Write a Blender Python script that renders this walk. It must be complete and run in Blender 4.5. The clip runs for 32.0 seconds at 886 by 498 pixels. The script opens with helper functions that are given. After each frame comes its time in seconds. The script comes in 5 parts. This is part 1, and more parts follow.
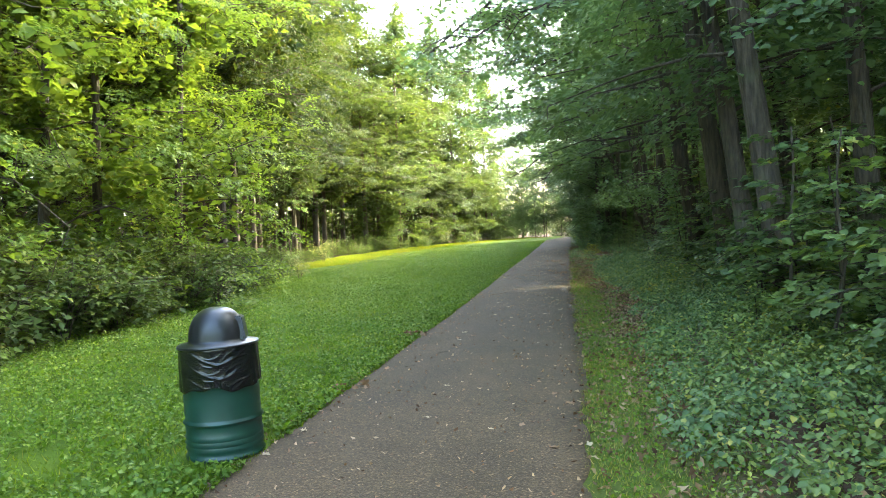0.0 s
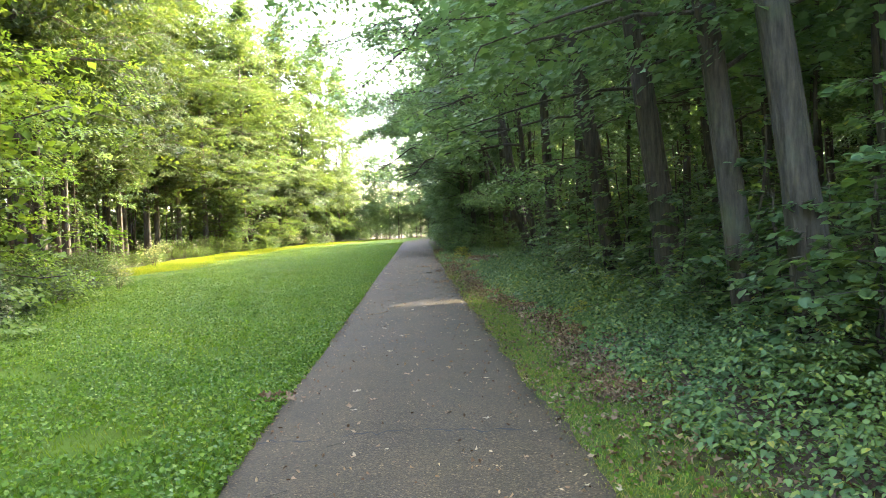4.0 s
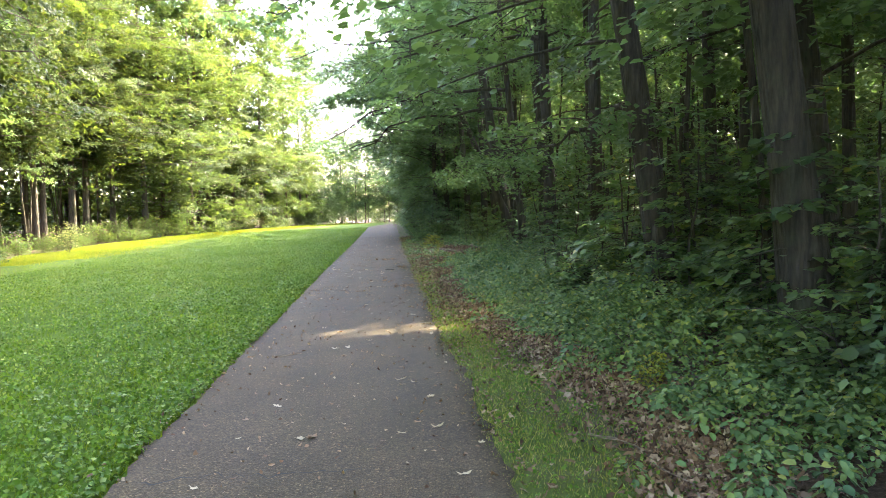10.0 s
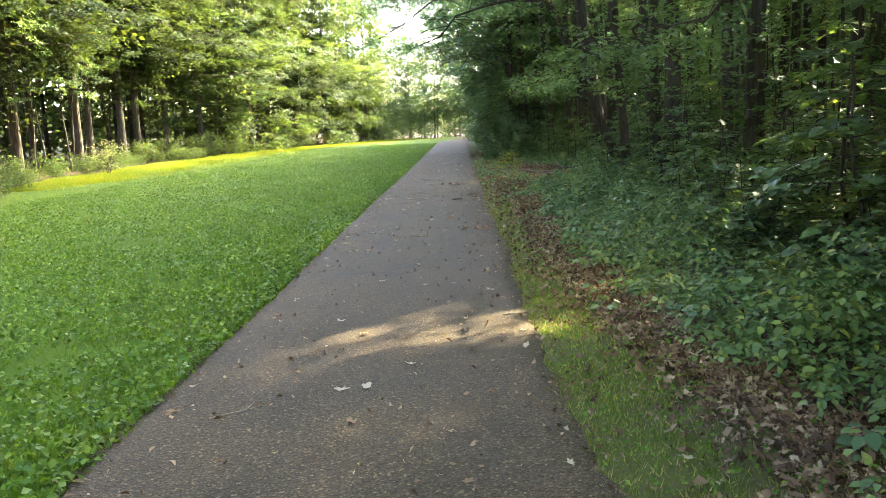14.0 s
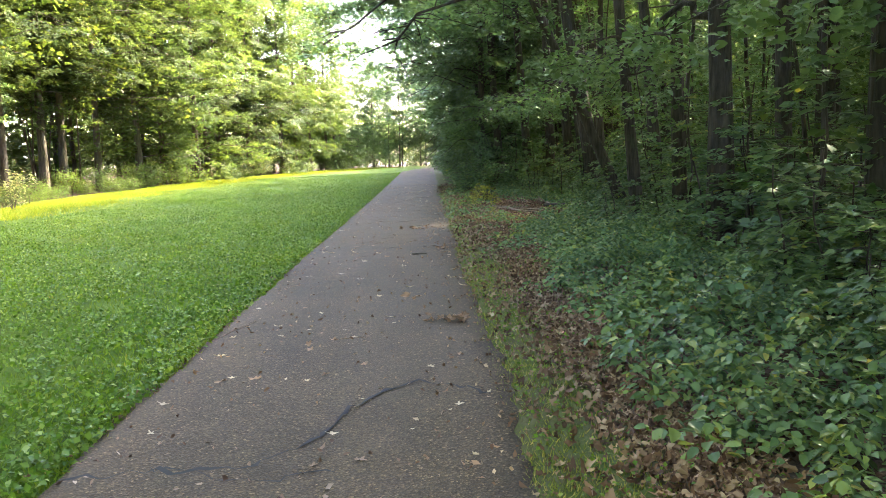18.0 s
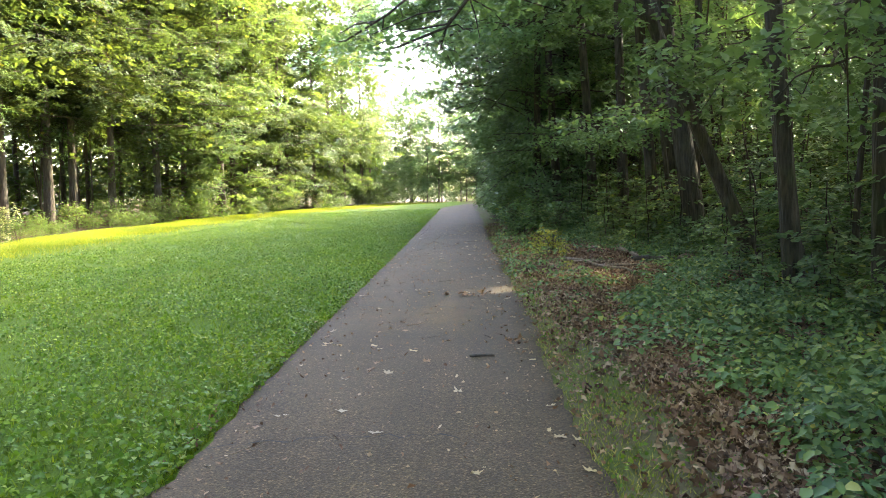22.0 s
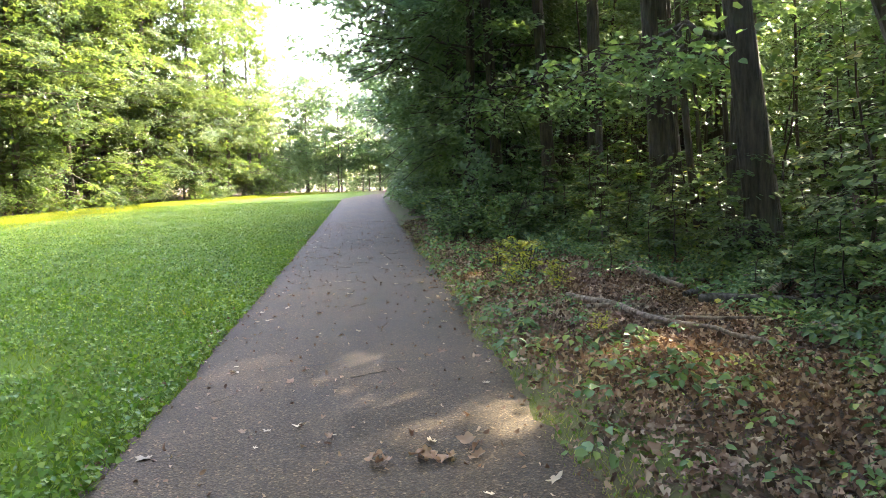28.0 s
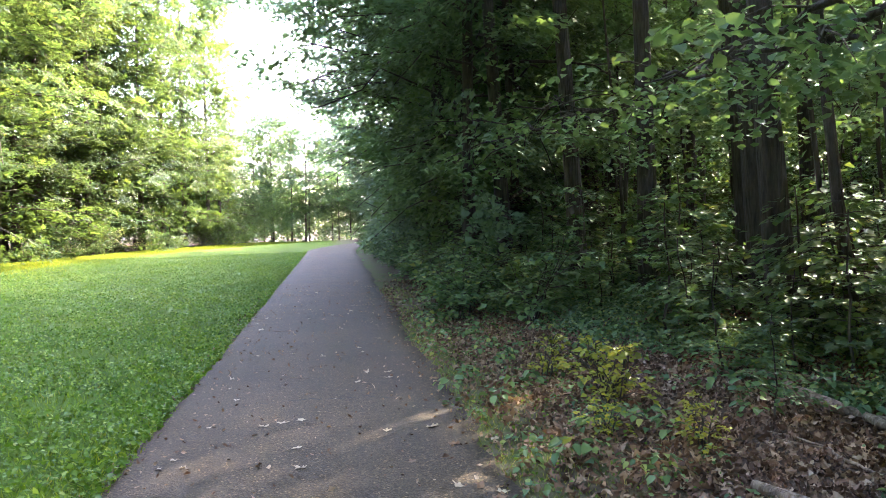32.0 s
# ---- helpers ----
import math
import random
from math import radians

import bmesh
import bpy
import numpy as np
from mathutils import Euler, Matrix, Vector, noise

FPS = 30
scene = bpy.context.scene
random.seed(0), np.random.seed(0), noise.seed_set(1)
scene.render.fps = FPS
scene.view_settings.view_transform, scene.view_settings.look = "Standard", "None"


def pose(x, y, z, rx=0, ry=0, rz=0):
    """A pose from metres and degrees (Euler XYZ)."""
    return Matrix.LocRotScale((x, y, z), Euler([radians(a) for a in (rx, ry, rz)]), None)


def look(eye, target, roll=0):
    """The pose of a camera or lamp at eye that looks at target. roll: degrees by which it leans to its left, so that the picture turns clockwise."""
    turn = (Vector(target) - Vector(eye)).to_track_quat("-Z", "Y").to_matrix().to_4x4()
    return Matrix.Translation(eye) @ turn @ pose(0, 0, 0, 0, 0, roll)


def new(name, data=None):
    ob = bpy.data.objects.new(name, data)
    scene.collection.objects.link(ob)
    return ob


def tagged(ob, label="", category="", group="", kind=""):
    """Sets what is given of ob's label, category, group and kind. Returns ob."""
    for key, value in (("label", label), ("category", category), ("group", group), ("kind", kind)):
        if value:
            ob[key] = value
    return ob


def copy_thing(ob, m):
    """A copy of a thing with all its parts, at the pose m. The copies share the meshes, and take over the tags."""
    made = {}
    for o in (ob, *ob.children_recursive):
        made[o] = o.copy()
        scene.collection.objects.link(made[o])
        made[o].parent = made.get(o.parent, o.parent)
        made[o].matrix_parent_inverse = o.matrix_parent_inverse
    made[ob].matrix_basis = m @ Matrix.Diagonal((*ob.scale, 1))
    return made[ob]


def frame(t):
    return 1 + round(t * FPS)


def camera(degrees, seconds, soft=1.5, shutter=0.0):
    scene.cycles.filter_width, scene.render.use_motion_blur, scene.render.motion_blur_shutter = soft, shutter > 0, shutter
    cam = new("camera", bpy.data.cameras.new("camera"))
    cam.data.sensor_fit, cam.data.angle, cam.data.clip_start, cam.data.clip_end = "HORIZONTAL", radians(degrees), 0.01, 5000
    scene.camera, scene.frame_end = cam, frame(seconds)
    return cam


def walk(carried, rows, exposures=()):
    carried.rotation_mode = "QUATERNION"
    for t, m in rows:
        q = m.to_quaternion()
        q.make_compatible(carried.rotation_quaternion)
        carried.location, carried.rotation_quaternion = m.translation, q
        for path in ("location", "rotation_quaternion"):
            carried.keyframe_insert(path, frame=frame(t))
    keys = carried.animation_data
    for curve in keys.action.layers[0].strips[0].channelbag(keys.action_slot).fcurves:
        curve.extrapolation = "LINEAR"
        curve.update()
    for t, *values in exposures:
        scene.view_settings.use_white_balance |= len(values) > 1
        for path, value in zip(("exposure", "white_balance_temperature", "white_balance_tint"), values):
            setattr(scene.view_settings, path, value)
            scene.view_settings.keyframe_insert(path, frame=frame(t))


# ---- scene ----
cam = camera(60.47, 32.0, soft=0.5)
PATH = [
    (0, (1.041, -9.317, 1.627), (-0.552, 0.550, 1.312), -2.25),
    (0.5, (0.857, -8.835, 1.628), (-0.545, 1.064, 1.412), -1.95),
    (1, (0.677, -8.346, 1.648), (-0.521, 1.566, 1.096), -1.78),
    (1.5, (0.599, -7.815, 1.646), (-0.217, 2.149, 1.443), -1.38),
    (2, (0.453, -7.308, 1.627), (-0.089, 2.677, 1.505), -1.53),
    (2.5, (0.363, -6.766, 1.598), (0.078, 3.227, 1.366), -1.05),
    (3, (0.217, -6.267, 1.593), (0.263, 3.729, 1.338), -1.52),
    (3.5, (0.111, -5.789, 1.601), (0.230, 4.205, 1.269), -1.74),
    (4, (0.082, -5.303, 1.610), (0.476, 4.682, 1.240), -1.78),
    (4.5, (0.037, -4.803, 1.625), (0.635, 5.148, 0.836), -2.06),
    (6.5, (0.153, -3.007, 1.507), (0.843, 6.937, 0.709), 0.82),
    (7, (0.134, -2.489, 1.541), (0.824, 7.463, 0.847), 1.75),
    (7.5, (0.163, -1.959, 1.547), (0.835, 8.010, 1.129), 1.43),
    (8, (0.164, -1.415, 1.543), (1.151, 8.528, 1.131), 1.51),
    (8.5, (0.225, -0.895, 1.513), (1.174, 9.055, 1.201), 0.46),
    (9, (0.284, -0.398, 1.512), (1.296, 9.540, 1.066), -0.52),
    (9.5, (0.373, 0.081, 1.527), (1.372, 10.014, 0.942), -0.50),
    (10, (0.471, 0.574, 1.532), (1.242, 10.527, 0.953), -0.86),
    (10.5, (0.487, 1.130, 1.533), (1.199, 11.091, 1.003), 0.65),
    (11, (0.581, 1.685, 1.508), (1.286, 11.634, 0.775), 0.32),
    (11.5, (0.623, 2.231, 1.485), (1.173, 12.062, -0.264), -0.03),
    (12, (0.685, 2.754, 1.486), (0.972, 12.473, -0.852), -1.23),
    (12.5, (0.731, 3.282, 1.499), (0.835, 13.103, -0.386), -1.58),
    (13, (0.699, 3.837, 1.495), (0.752, 13.649, -0.434), -1.44),
    (13.5, (0.710, 4.401, 1.471), (0.671, 14.257, -0.224), -1.68),
    (14, (0.591, 4.967, 1.456), (0.396, 14.825, -0.212), -1.50),
    (14.5, (0.525, 5.547, 1.436), (0.291, 15.422, -0.121), -1.58),
    (15, (0.454, 6.130, 1.422), (0.199, 16.006, -0.132), -1.65),
    (15.5, (0.388, 6.688, 1.422), (0.255, 16.575, -0.076), -1.41),
    (17.5, (0.663, 8.693, 1.407), (0.860, 18.535, -0.350), -1.74),
    (18, (0.678, 9.264, 1.410), (0.924, 19.174, 0.093), -1.42),
    (18.5, (0.677, 9.840, 1.412), (0.936, 19.749, 0.090), -1.45),
    (19, (0.636, 10.405, 1.417), (0.871, 20.296, -0.038), -0.89),
    (19.5, (0.635, 10.993, 1.415), (0.815, 20.890, -0.008), -0.38),
    (20, (0.542, 11.557, 1.418), (0.552, 21.457, 0.007), -0.65),
    (20.5, (0.539, 12.128, 1.393), (0.521, 22.104, 0.692), -0.18),
    (21, (0.468, 12.683, 1.366), (0.274, 22.639, 0.452), -0.03),
    (21.5, (0.440, 13.240, 1.366), (0.205, 23.187, 0.362), -0.22),
    (22, (0.430, 13.797, 1.381), (0.204, 23.758, 0.527), -0.80),
    (22.5, (0.402, 14.356, 1.403), (0.158, 24.310, 0.470), -0.84),
    (23, (0.440, 14.927, 1.399), (0.241, 24.890, 0.562), -0.80),
    (23.5, (0.378, 15.491, 1.396), (0.187, 25.452, 0.535), -0.67),
    (24, (0.385, 16.066, 1.382), (0.360, 26.030, 0.535), -0.14),
    (24.5, (0.348, 16.628, 1.381), (0.645, 26.584, 0.492), -0.30),
    (25, (0.348, 17.178, 1.384), (0.880, 27.102, 0.273), -0.21),
    (25.5, (0.318, 17.780, 1.377), (0.936, 27.716, 0.425), 0.07),
    (26, (0.266, 18.395, 1.375), (0.979, 28.331, 0.497), 0.25),
    (26.5, (0.309, 19.022, 1.341), (1.092, 28.954, 0.484), 0.57),
    (28.5, (0.151, 20.962, 1.284), (1.293, 30.842, 0.243), -0.85),
    (29, (0.196, 21.496, 1.308), (1.383, 31.388, 0.446), -0.68),
    (29.5, (0.239, 22.050, 1.330), (1.593, 31.927, 0.548), -0.58),
    (30, (0.287, 22.616, 1.348), (1.701, 32.503, 0.858), -0.48),
    (30.5, (0.304, 23.198, 1.349), (1.593, 33.108, 0.982), -0.43),
    (31, (0.324, 23.787, 1.332), (1.770, 33.658, 0.646), -0.49),
    (31.5, (0.301, 24.390, 1.331), (1.778, 34.266, 0.790), -0.78),
    (32, (0.240, 24.983, 1.345), (1.727, 34.864, 0.941), -0.73),
]
walk(cam, [(t, look(eye, target, roll)) for t, eye, target, roll in PATH],
     exposures=[(0.0, 4.75, 6450, 5), (2.0, 4.9, 6400, 8), (4.0, 5.1, 6350, 12), (9.0, 5.3, 6200, 18), (12.0, 5.32, 6300, 16), (15.0, 5.15, 6400, 12), (18.0, 5.32, 6300, 17), (20.0, 5.22, 6300, 16), (22.0, 5.2, 6300, 16), (26.0, 5.27, 6200, 20), (29.0, 5.4, 6050, 23), (31.0, 5.3, 5800, 26), (32.0, 5.3, 5700, 25)])

# ---- light ----
SUN_EL, SUN_AZ = 33.0, 43.0          # degrees up, degrees clockwise from +y (ahead) towards +x
world = bpy.data.worlds.new("sky")
scene.world = world
world.use_nodes = True
wn = world.node_tree
for n in list(wn.nodes):
    wn.nodes.remove(n)
sky = wn.nodes.new("ShaderNodeTexSky")
sky.sky_type = "NISHITA"
sky.sun_disc = False
sky.sun_elevation, sky.sun_rotation = radians(SUN_EL), radians(SUN_AZ)
sky.air_density, sky.dust_density, sky.ozone_density = 1.0, 4.0, 1.0
bg = wn.nodes.new("ShaderNodeBackground")
bg.inputs["Strength"].default_value = 0.15
wo = wn.nodes.new("ShaderNodeOutputWorld")
wn.links.new(sky.outputs[0], bg.inputs[0])
wn.links.new(bg.outputs[0], wo.inputs[0])

sun = new("sun", bpy.data.lights.new("sun", "SUN"))
sun.data.energy, sun.data.angle, sun.data.color = 1.4, radians(0.6), (1.0, 0.92, 0.58)
to_sun = Vector((math.sin(radians(SUN_AZ)) * math.cos(radians(SUN_EL)),
                 math.cos(radians(SUN_AZ)) * math.cos(radians(SUN_EL)), math.sin(radians(SUN_EL))))
sun.matrix_world = look(to_sun * 60, (0, 0, 0))

# ---- materials ----
def mat(name):
    m = bpy.data.materials.new(name)
    m.use_nodes = True
    nt = m.node_tree
    for n in list(nt.nodes):
        nt.nodes.remove(n)
    out = nt.nodes.new("ShaderNodeOutputMaterial")
    return m, nt, out


def node(nt, kind, **sets):
    n = nt.nodes.new(kind)
    for k, v in sets.items():
        n.inputs[k].default_value = v
    return n


def ramp(nt, fac, stops):
    r = nt.nodes.new("ShaderNodeValToRGB")
    e = r.color_ramp.elements
    while len(e) < len(stops):
        e.new(0.5)
    for el, (p, c) in zip(e, stops):
        el.position, el.color = p, (*c, 1)
    nt.links.new(fac, r.inputs[0])
    return r.outputs[0]


def mixed(nt, fac, a, b, how="MIX"):
    m = nt.nodes.new("ShaderNodeMix")
    m.data_type, m.blend_type = "RGBA", how
    for s, v in ((m.inputs[0], fac), (m.inputs[6], a), (m.inputs[7], b)):
        if hasattr(v, "is_output"):
            nt.links.new(v, s)
        else:
            s.default_value = v if isinstance(v, (int, float)) else (*v, 1)
    return m.outputs[2]


def where(nt, scale=(1, 1, 1)):
    g = nt.nodes.new("ShaderNodeNewGeometry")
    mp = nt.nodes.new("ShaderNodeMapping")
    mp.inputs["Scale"].default_value = scale
    nt.links.new(g.outputs["Position"], mp.inputs[0])
    return mp.outputs[0]


def local(nt, scale=(1, 1, 1)):
    g = nt.nodes.new("ShaderNodeTexCoord")
    mp = nt.nodes.new("ShaderNodeMapping")
    mp.inputs["Scale"].default_value = scale
    nt.links.new(g.outputs["Object"], mp.inputs[0])
    return mp.outputs[0]


def noise_tex(nt, vec, scale, detail=4, rough=0.55):
    n = node(nt, "ShaderNodeTexNoise", Scale=scale, Detail=detail, Roughness=rough)
    nt.links.new(vec, n.inputs["Vector"])
    return n.outputs["Fac"]


def bump(nt, h, strength, dist):
    b = node(nt, "ShaderNodeBump", Strength=strength, Distance=dist)
    nt.links.new(h, b.inputs["Height"])
    return b.outputs[0]


def leaf_mat(name, stops, through_tint, share=0.42, gloss=0.26, rough=0.46):
    """Foliage: a thin sheet that reflects and lets light through, varied leaf by leaf and tree by tree."""
    m, nt, out = mat(name)
    g = nt.nodes.new("ShaderNodeNewGeometry")
    oi = nt.nodes.new("ShaderNodeObjectInfo")
    c = ramp(nt, g.outputs["Random Per Island"], stops)
    hs = nt.nodes.new("ShaderNodeHueSaturation")
    mr = nt.nodes.new("ShaderNodeMapRange")
    mr.inputs[3].default_value, mr.inputs[4].default_value = 0.78, 1.22
    nt.links.new(oi.outputs["Random"], mr.inputs[0])
    nt.links.new(mr.outputs[0], hs.inputs["Value"])
    nt.links.new(c, hs.inputs["Color"])
    big = noise_tex(nt, where(nt), 0.45, 2)
    c2 = mixed(nt, ramp(nt, big, [(0.35, (0, 0, 0)), (0.7, (1, 1, 1))]), hs.outputs[0],
               mixed(nt, 1.0, hs.outputs[0], (1.25, 1.12, 0.75), "MULTIPLY"))
    d = node(nt, "ShaderNodeBsdfPrincipled", Roughness=rough)
    d.inputs["Specular IOR Level"].default_value = gloss
    nt.links.new(c2, d.inputs["Base Color"])
    t = nt.nodes.new("ShaderNodeBsdfTranslucent")
    nt.links.new(mixed(nt, 1.0, c2, through_tint, "MULTIPLY"), t.inputs["Color"])
    mx = node(nt, "ShaderNodeMixShader", Fac=share)
    nt.links.new(d.outputs[0], mx.inputs[1])
    nt.links.new(t.outputs[0], mx.inputs[2])
    nt.links.new(mx.outputs[0], out.inputs[0])
    return m


LEAF_SUN = leaf_mat("leaf_light", [(0.0, (0.047, 0.076, 0.032)), (0.5, (0.058, 0.090, 0.036)), (0.95, (0.070, 0.104, 0.040)), (1.0, (0.115, 0.125, 0.042))], (1.55, 1.5, 0.6), 0.46, 0.09)
# brighter, yellower green than LEAF_SUN, for the near border trees
LEAF_BRIGHT = leaf_mat("leaf_bright", [(0.0, (0.078, 0.126, 0.032)), (0.5, (0.094, 0.144, 0.036)), (0.95, (0.112, 0.160, 0.040)), (1.0, (0.16, 0.17, 0.045))], (1.6, 1.6, 0.55), 0.46, 0.1)
# LEAF_SUN colours darkened by a third, to stand for shade
LEAF_SHADED = leaf_mat("leaf_shaded", [(0.0, (0.032, 0.052, 0.022)), (0.5, (0.039, 0.061, 0.024)), (0.95, (0.048, 0.072, 0.027)), (1.0, (0.085, 0.090, 0.03))], (1.6, 1.5, 0.55), 0.44, 0.09)
LEAF_WOOD = leaf_mat("leaf_wood", [(0.0, (0.074, 0.122, 0.066)), (0.6, (0.095, 0.150, 0.078)), (1.0, (0.115, 0.174, 0.086))], (1.7, 1.7, 0.85), 0.48, 0.36)
LEAF_COOL = leaf_mat("leaf_groundcover", [(0.0, (0.046, 0.084, 0.040)), (0.35, (0.076, 0.124, 0.054)), (0.8, (0.116, 0.168, 0.064)), (0.96, (0.165, 0.205, 0.060)), (1.0, (0.26, 0.24, 0.07))], (1.6, 1.6, 0.8), 0.33, 0.22, 0.45)
LEAF_UNDER = leaf_mat("leaf_understorey", [(0.0, (0.046, 0.082, 0.042)), (0.5, (0.072, 0.118, 0.054)), (0.95, (0.106, 0.156, 0.062)), (1.0, (0.20, 0.20, 0.065))], (1.9, 1.9, 0.7), 0.38, 0.26, 0.45)
LEAF_FAR = leaf_mat("leaf_far", [(0.0, (0.062, 0.108, 0.043)), (0.6, (0.086, 0.138, 0.056)), (1.0, (0.115, 0.17, 0.07))], (1.5, 1.45, 1.0), 0.46)
GRASS = leaf_mat("grass_blade", [(0.0, (0.056, 0.104, 0.009)), (0.6, (0.084, 0.136, 0.012)), (0.95, (0.118, 0.166, 0.018)), (1.0, (0.17, 0.16, 0.05))], (2.2, 1.9, 0.7), 0.4, 0.12, 0.55)
VERGE_GRASS = leaf_mat("verge_grass", [(0.0, (0.075, 0.110, 0.022)), (0.5, (0.130, 0.160, 0.036)), (0.85, (0.19, 0.20, 0.055)), (1.0, (0.34, 0.28, 0.14))], (1.8, 1.6, 0.7), 0.35, 0.12, 0.55)
# blades coloured yellow as if the sun lay on them
SUNLIT_GRASS = leaf_mat("sunlit_grass", [(0.0, (0.080, 0.120, 0.012)), (0.6, (0.118, 0.150, 0.016)), (1.0, (0.19, 0.19, 0.035))], (1.7, 1.7, 0.5), 0.4, 0.12, 0.55)
CLOVER = leaf_mat("clover_leaf", [(0.0, (0.050, 0.104, 0.010)), (0.6, (0.088, 0.152, 0.015)), (0.9, (0.135, 0.202, 0.025)), (1.0, (0.22, 0.28, 0.08))], (1.9, 1.9, 0.8), 0.35, 0.22, 0.5)
LITTER = leaf_mat("dry_leaf", [(0.0, (0.050, 0.028, 0.017)), (0.4, (0.140, 0.083, 0.052)), (0.75, (0.235, 0.155, 0.102)), (1.0, (0.36, 0.27, 0.19))], (1.2, 1.0, 0.8), 0.15, 0.12, 0.6)
LEAF_YELLOW = leaf_mat("leaf_yellowing", [(0.0, (0.14, 0.17, 0.03)), (0.6, (0.22, 0.23, 0.035)), (1.0, (0.34, 0.30, 0.04))], (1.7, 1.6, 0.8), 0.4, 0.15)
LEAF_PALE = leaf_mat("leaf_pale", [(0.0, (0.09, 0.12, 0.05)), (0.6, (0.15, 0.17, 0.09)), (1.0, (0.27, 0.26, 0.17))], (1.6, 1.6, 1.0), 0.4, 0.15)
PALE_LEAF = leaf_mat("pale_fallen_leaf", [(0.0, (0.19, 0.130, 0.082)), (0.5, (0.33, 0.26, 0.18)), (1.0, (0.48, 0.41, 0.32))], (1.2, 1.0, 0.8), 0.1, 0.12, 0.6)


def bark_mat(name, dark, light, scale):
    m, nt, out = mat(name)
    v = where(nt, (1, 1, 0.16))
    f = noise_tex(nt, v, scale, 6, 0.65)
    w = node(nt, "ShaderNodeTexVoronoi", Scale=scale * 1.3)
    nt.links.new(v, w.inputs["Vector"])
    moss = noise_tex(nt, where(nt), 2.2, 3)
    c = ramp(nt, f, [(0.32, dark), (0.68, light)])
    c = mixed(nt, ramp(nt, moss, [(0.55, (0, 0, 0)), (0.8, (0.6, 0.6, 0.6))]), c, (0.075, 0.085, 0.04))
    b = node(nt, "ShaderNodeBsdfPrincipled", Roughness=0.9)
    nt.links.new(c, b.inputs["Base Color"])
    hgt = nt.nodes.new("ShaderNodeMath")
    hgt.operation = "ADD"
    nt.links.new(f, hgt.inputs[0])
    nt.links.new(w.outputs["Distance"], hgt.inputs[1])
    nt.links.new(bump(nt, hgt.outputs[0], 0.9, 0.03), b.inputs["Normal"])
    nt.links.new(b.outputs[0], out.inputs[0])
    return m


BARK = bark_mat("bark", (0.024, 0.018, 0.011), (0.088, 0.066, 0.042), 17)
DEADWOOD = bark_mat("dead_wood", (0.075, 0.048, 0.028), (0.29, 0.20, 0.120), 20)


def plain(name, col, rough=0.5, metal=0.0, vary=0.0, scale=8.0, rel=0.0):
    m, nt, out = mat(name)
    b = node(nt, "ShaderNodeBsdfPrincipled", Roughness=rough, Metallic=metal)
    f = noise_tex(nt, local(nt), scale, 5, 0.6)
    lo, hi = tuple(c * (1 - vary) for c in col), tuple(min(1, c * (1 + vary)) for c in col)
    nt.links.new(ramp(nt, f, [(0.3, lo), (0.7, hi)]), b.inputs["Base Color"])
    if rel:
        nt.links.new(bump(nt, f, 0.5, rel), b.inputs["Normal"])
    nt.links.new(b.outputs[0], out.inputs[0])
    return m


DRUM_PAINT = plain("green_paint", (0.006, 0.036, 0.023), 0.38, 0.0, 0.18, 5, 0.002)
LID_PLASTIC = plain("black_plastic", (0.007, 0.0075, 0.009), 0.36, 0.0, 0.2, 30, 0.0008)
BAG_FILM = plain("black_film", (0.005, 0.005, 0.006), 0.2, 0.0, 0.2, 12, 0.0)
CRACK = plain("crack_shadow", (0.012, 0.011, 0.010), 0.95, 0.0, 0.3, 20, 0.0)


def asphalt():
    m, nt, out = mat("asphalt")
    v = where(nt)
    fine = noise_tex(nt, v, 95, 3, 0.7)
    vor = node(nt, "ShaderNodeTexVoronoi", Scale=85.0)
    nt.links.new(v, vor.inputs["Vector"])
    blot = noise_tex(nt, v, 1.1, 5, 0.6)
    streak = noise_tex(nt, where(nt, (1.6, 0.22, 1)), 1.0, 4)
    base = ramp(nt, fine, [(0.3, (0.040, 0.027, 0.015)), (0.55, (0.074, 0.050, 0.024)), (0.75, (0.160, 0.114, 0.062))])
    base = mixed(nt, 0.8, base, ramp(nt, vor.outputs["Color"], [(0.15, (0.50, 0.49, 0.48)), (0.6, (0.95, 0.95, 0.95)), (0.82, (1.35, 1.33, 1.3)), (0.92, (2.9, 2.85, 2.75))]), "MULTIPLY")
    base = mixed(nt, 1.0, base, ramp(nt, blot, [(0.3, (0.78, 0.77, 0.77)), (0.7, (1.16, 1.13, 1.1))]), "MULTIPLY")
    base = mixed(nt, 1.0, base, ramp(nt, streak, [(0.3, (0.85, 0.85, 0.86)), (0.7, (1.1, 1.08, 1.06))]), "MULTIPLY")
    b = node(nt, "ShaderNodeBsdfPrincipled", Roughness=0.88)
    b.inputs["Specular IOR Level"].default_value = 0.25
    nt.links.new(base, b.inputs["Base Color"])
    nt.links.new(bump(nt, vor.outputs["Distance"], 0.7, 0.006), b.inputs["Normal"])
    nt.links.new(b.outputs[0], out.inputs[0])
    return m


ASPHALT = asphalt()


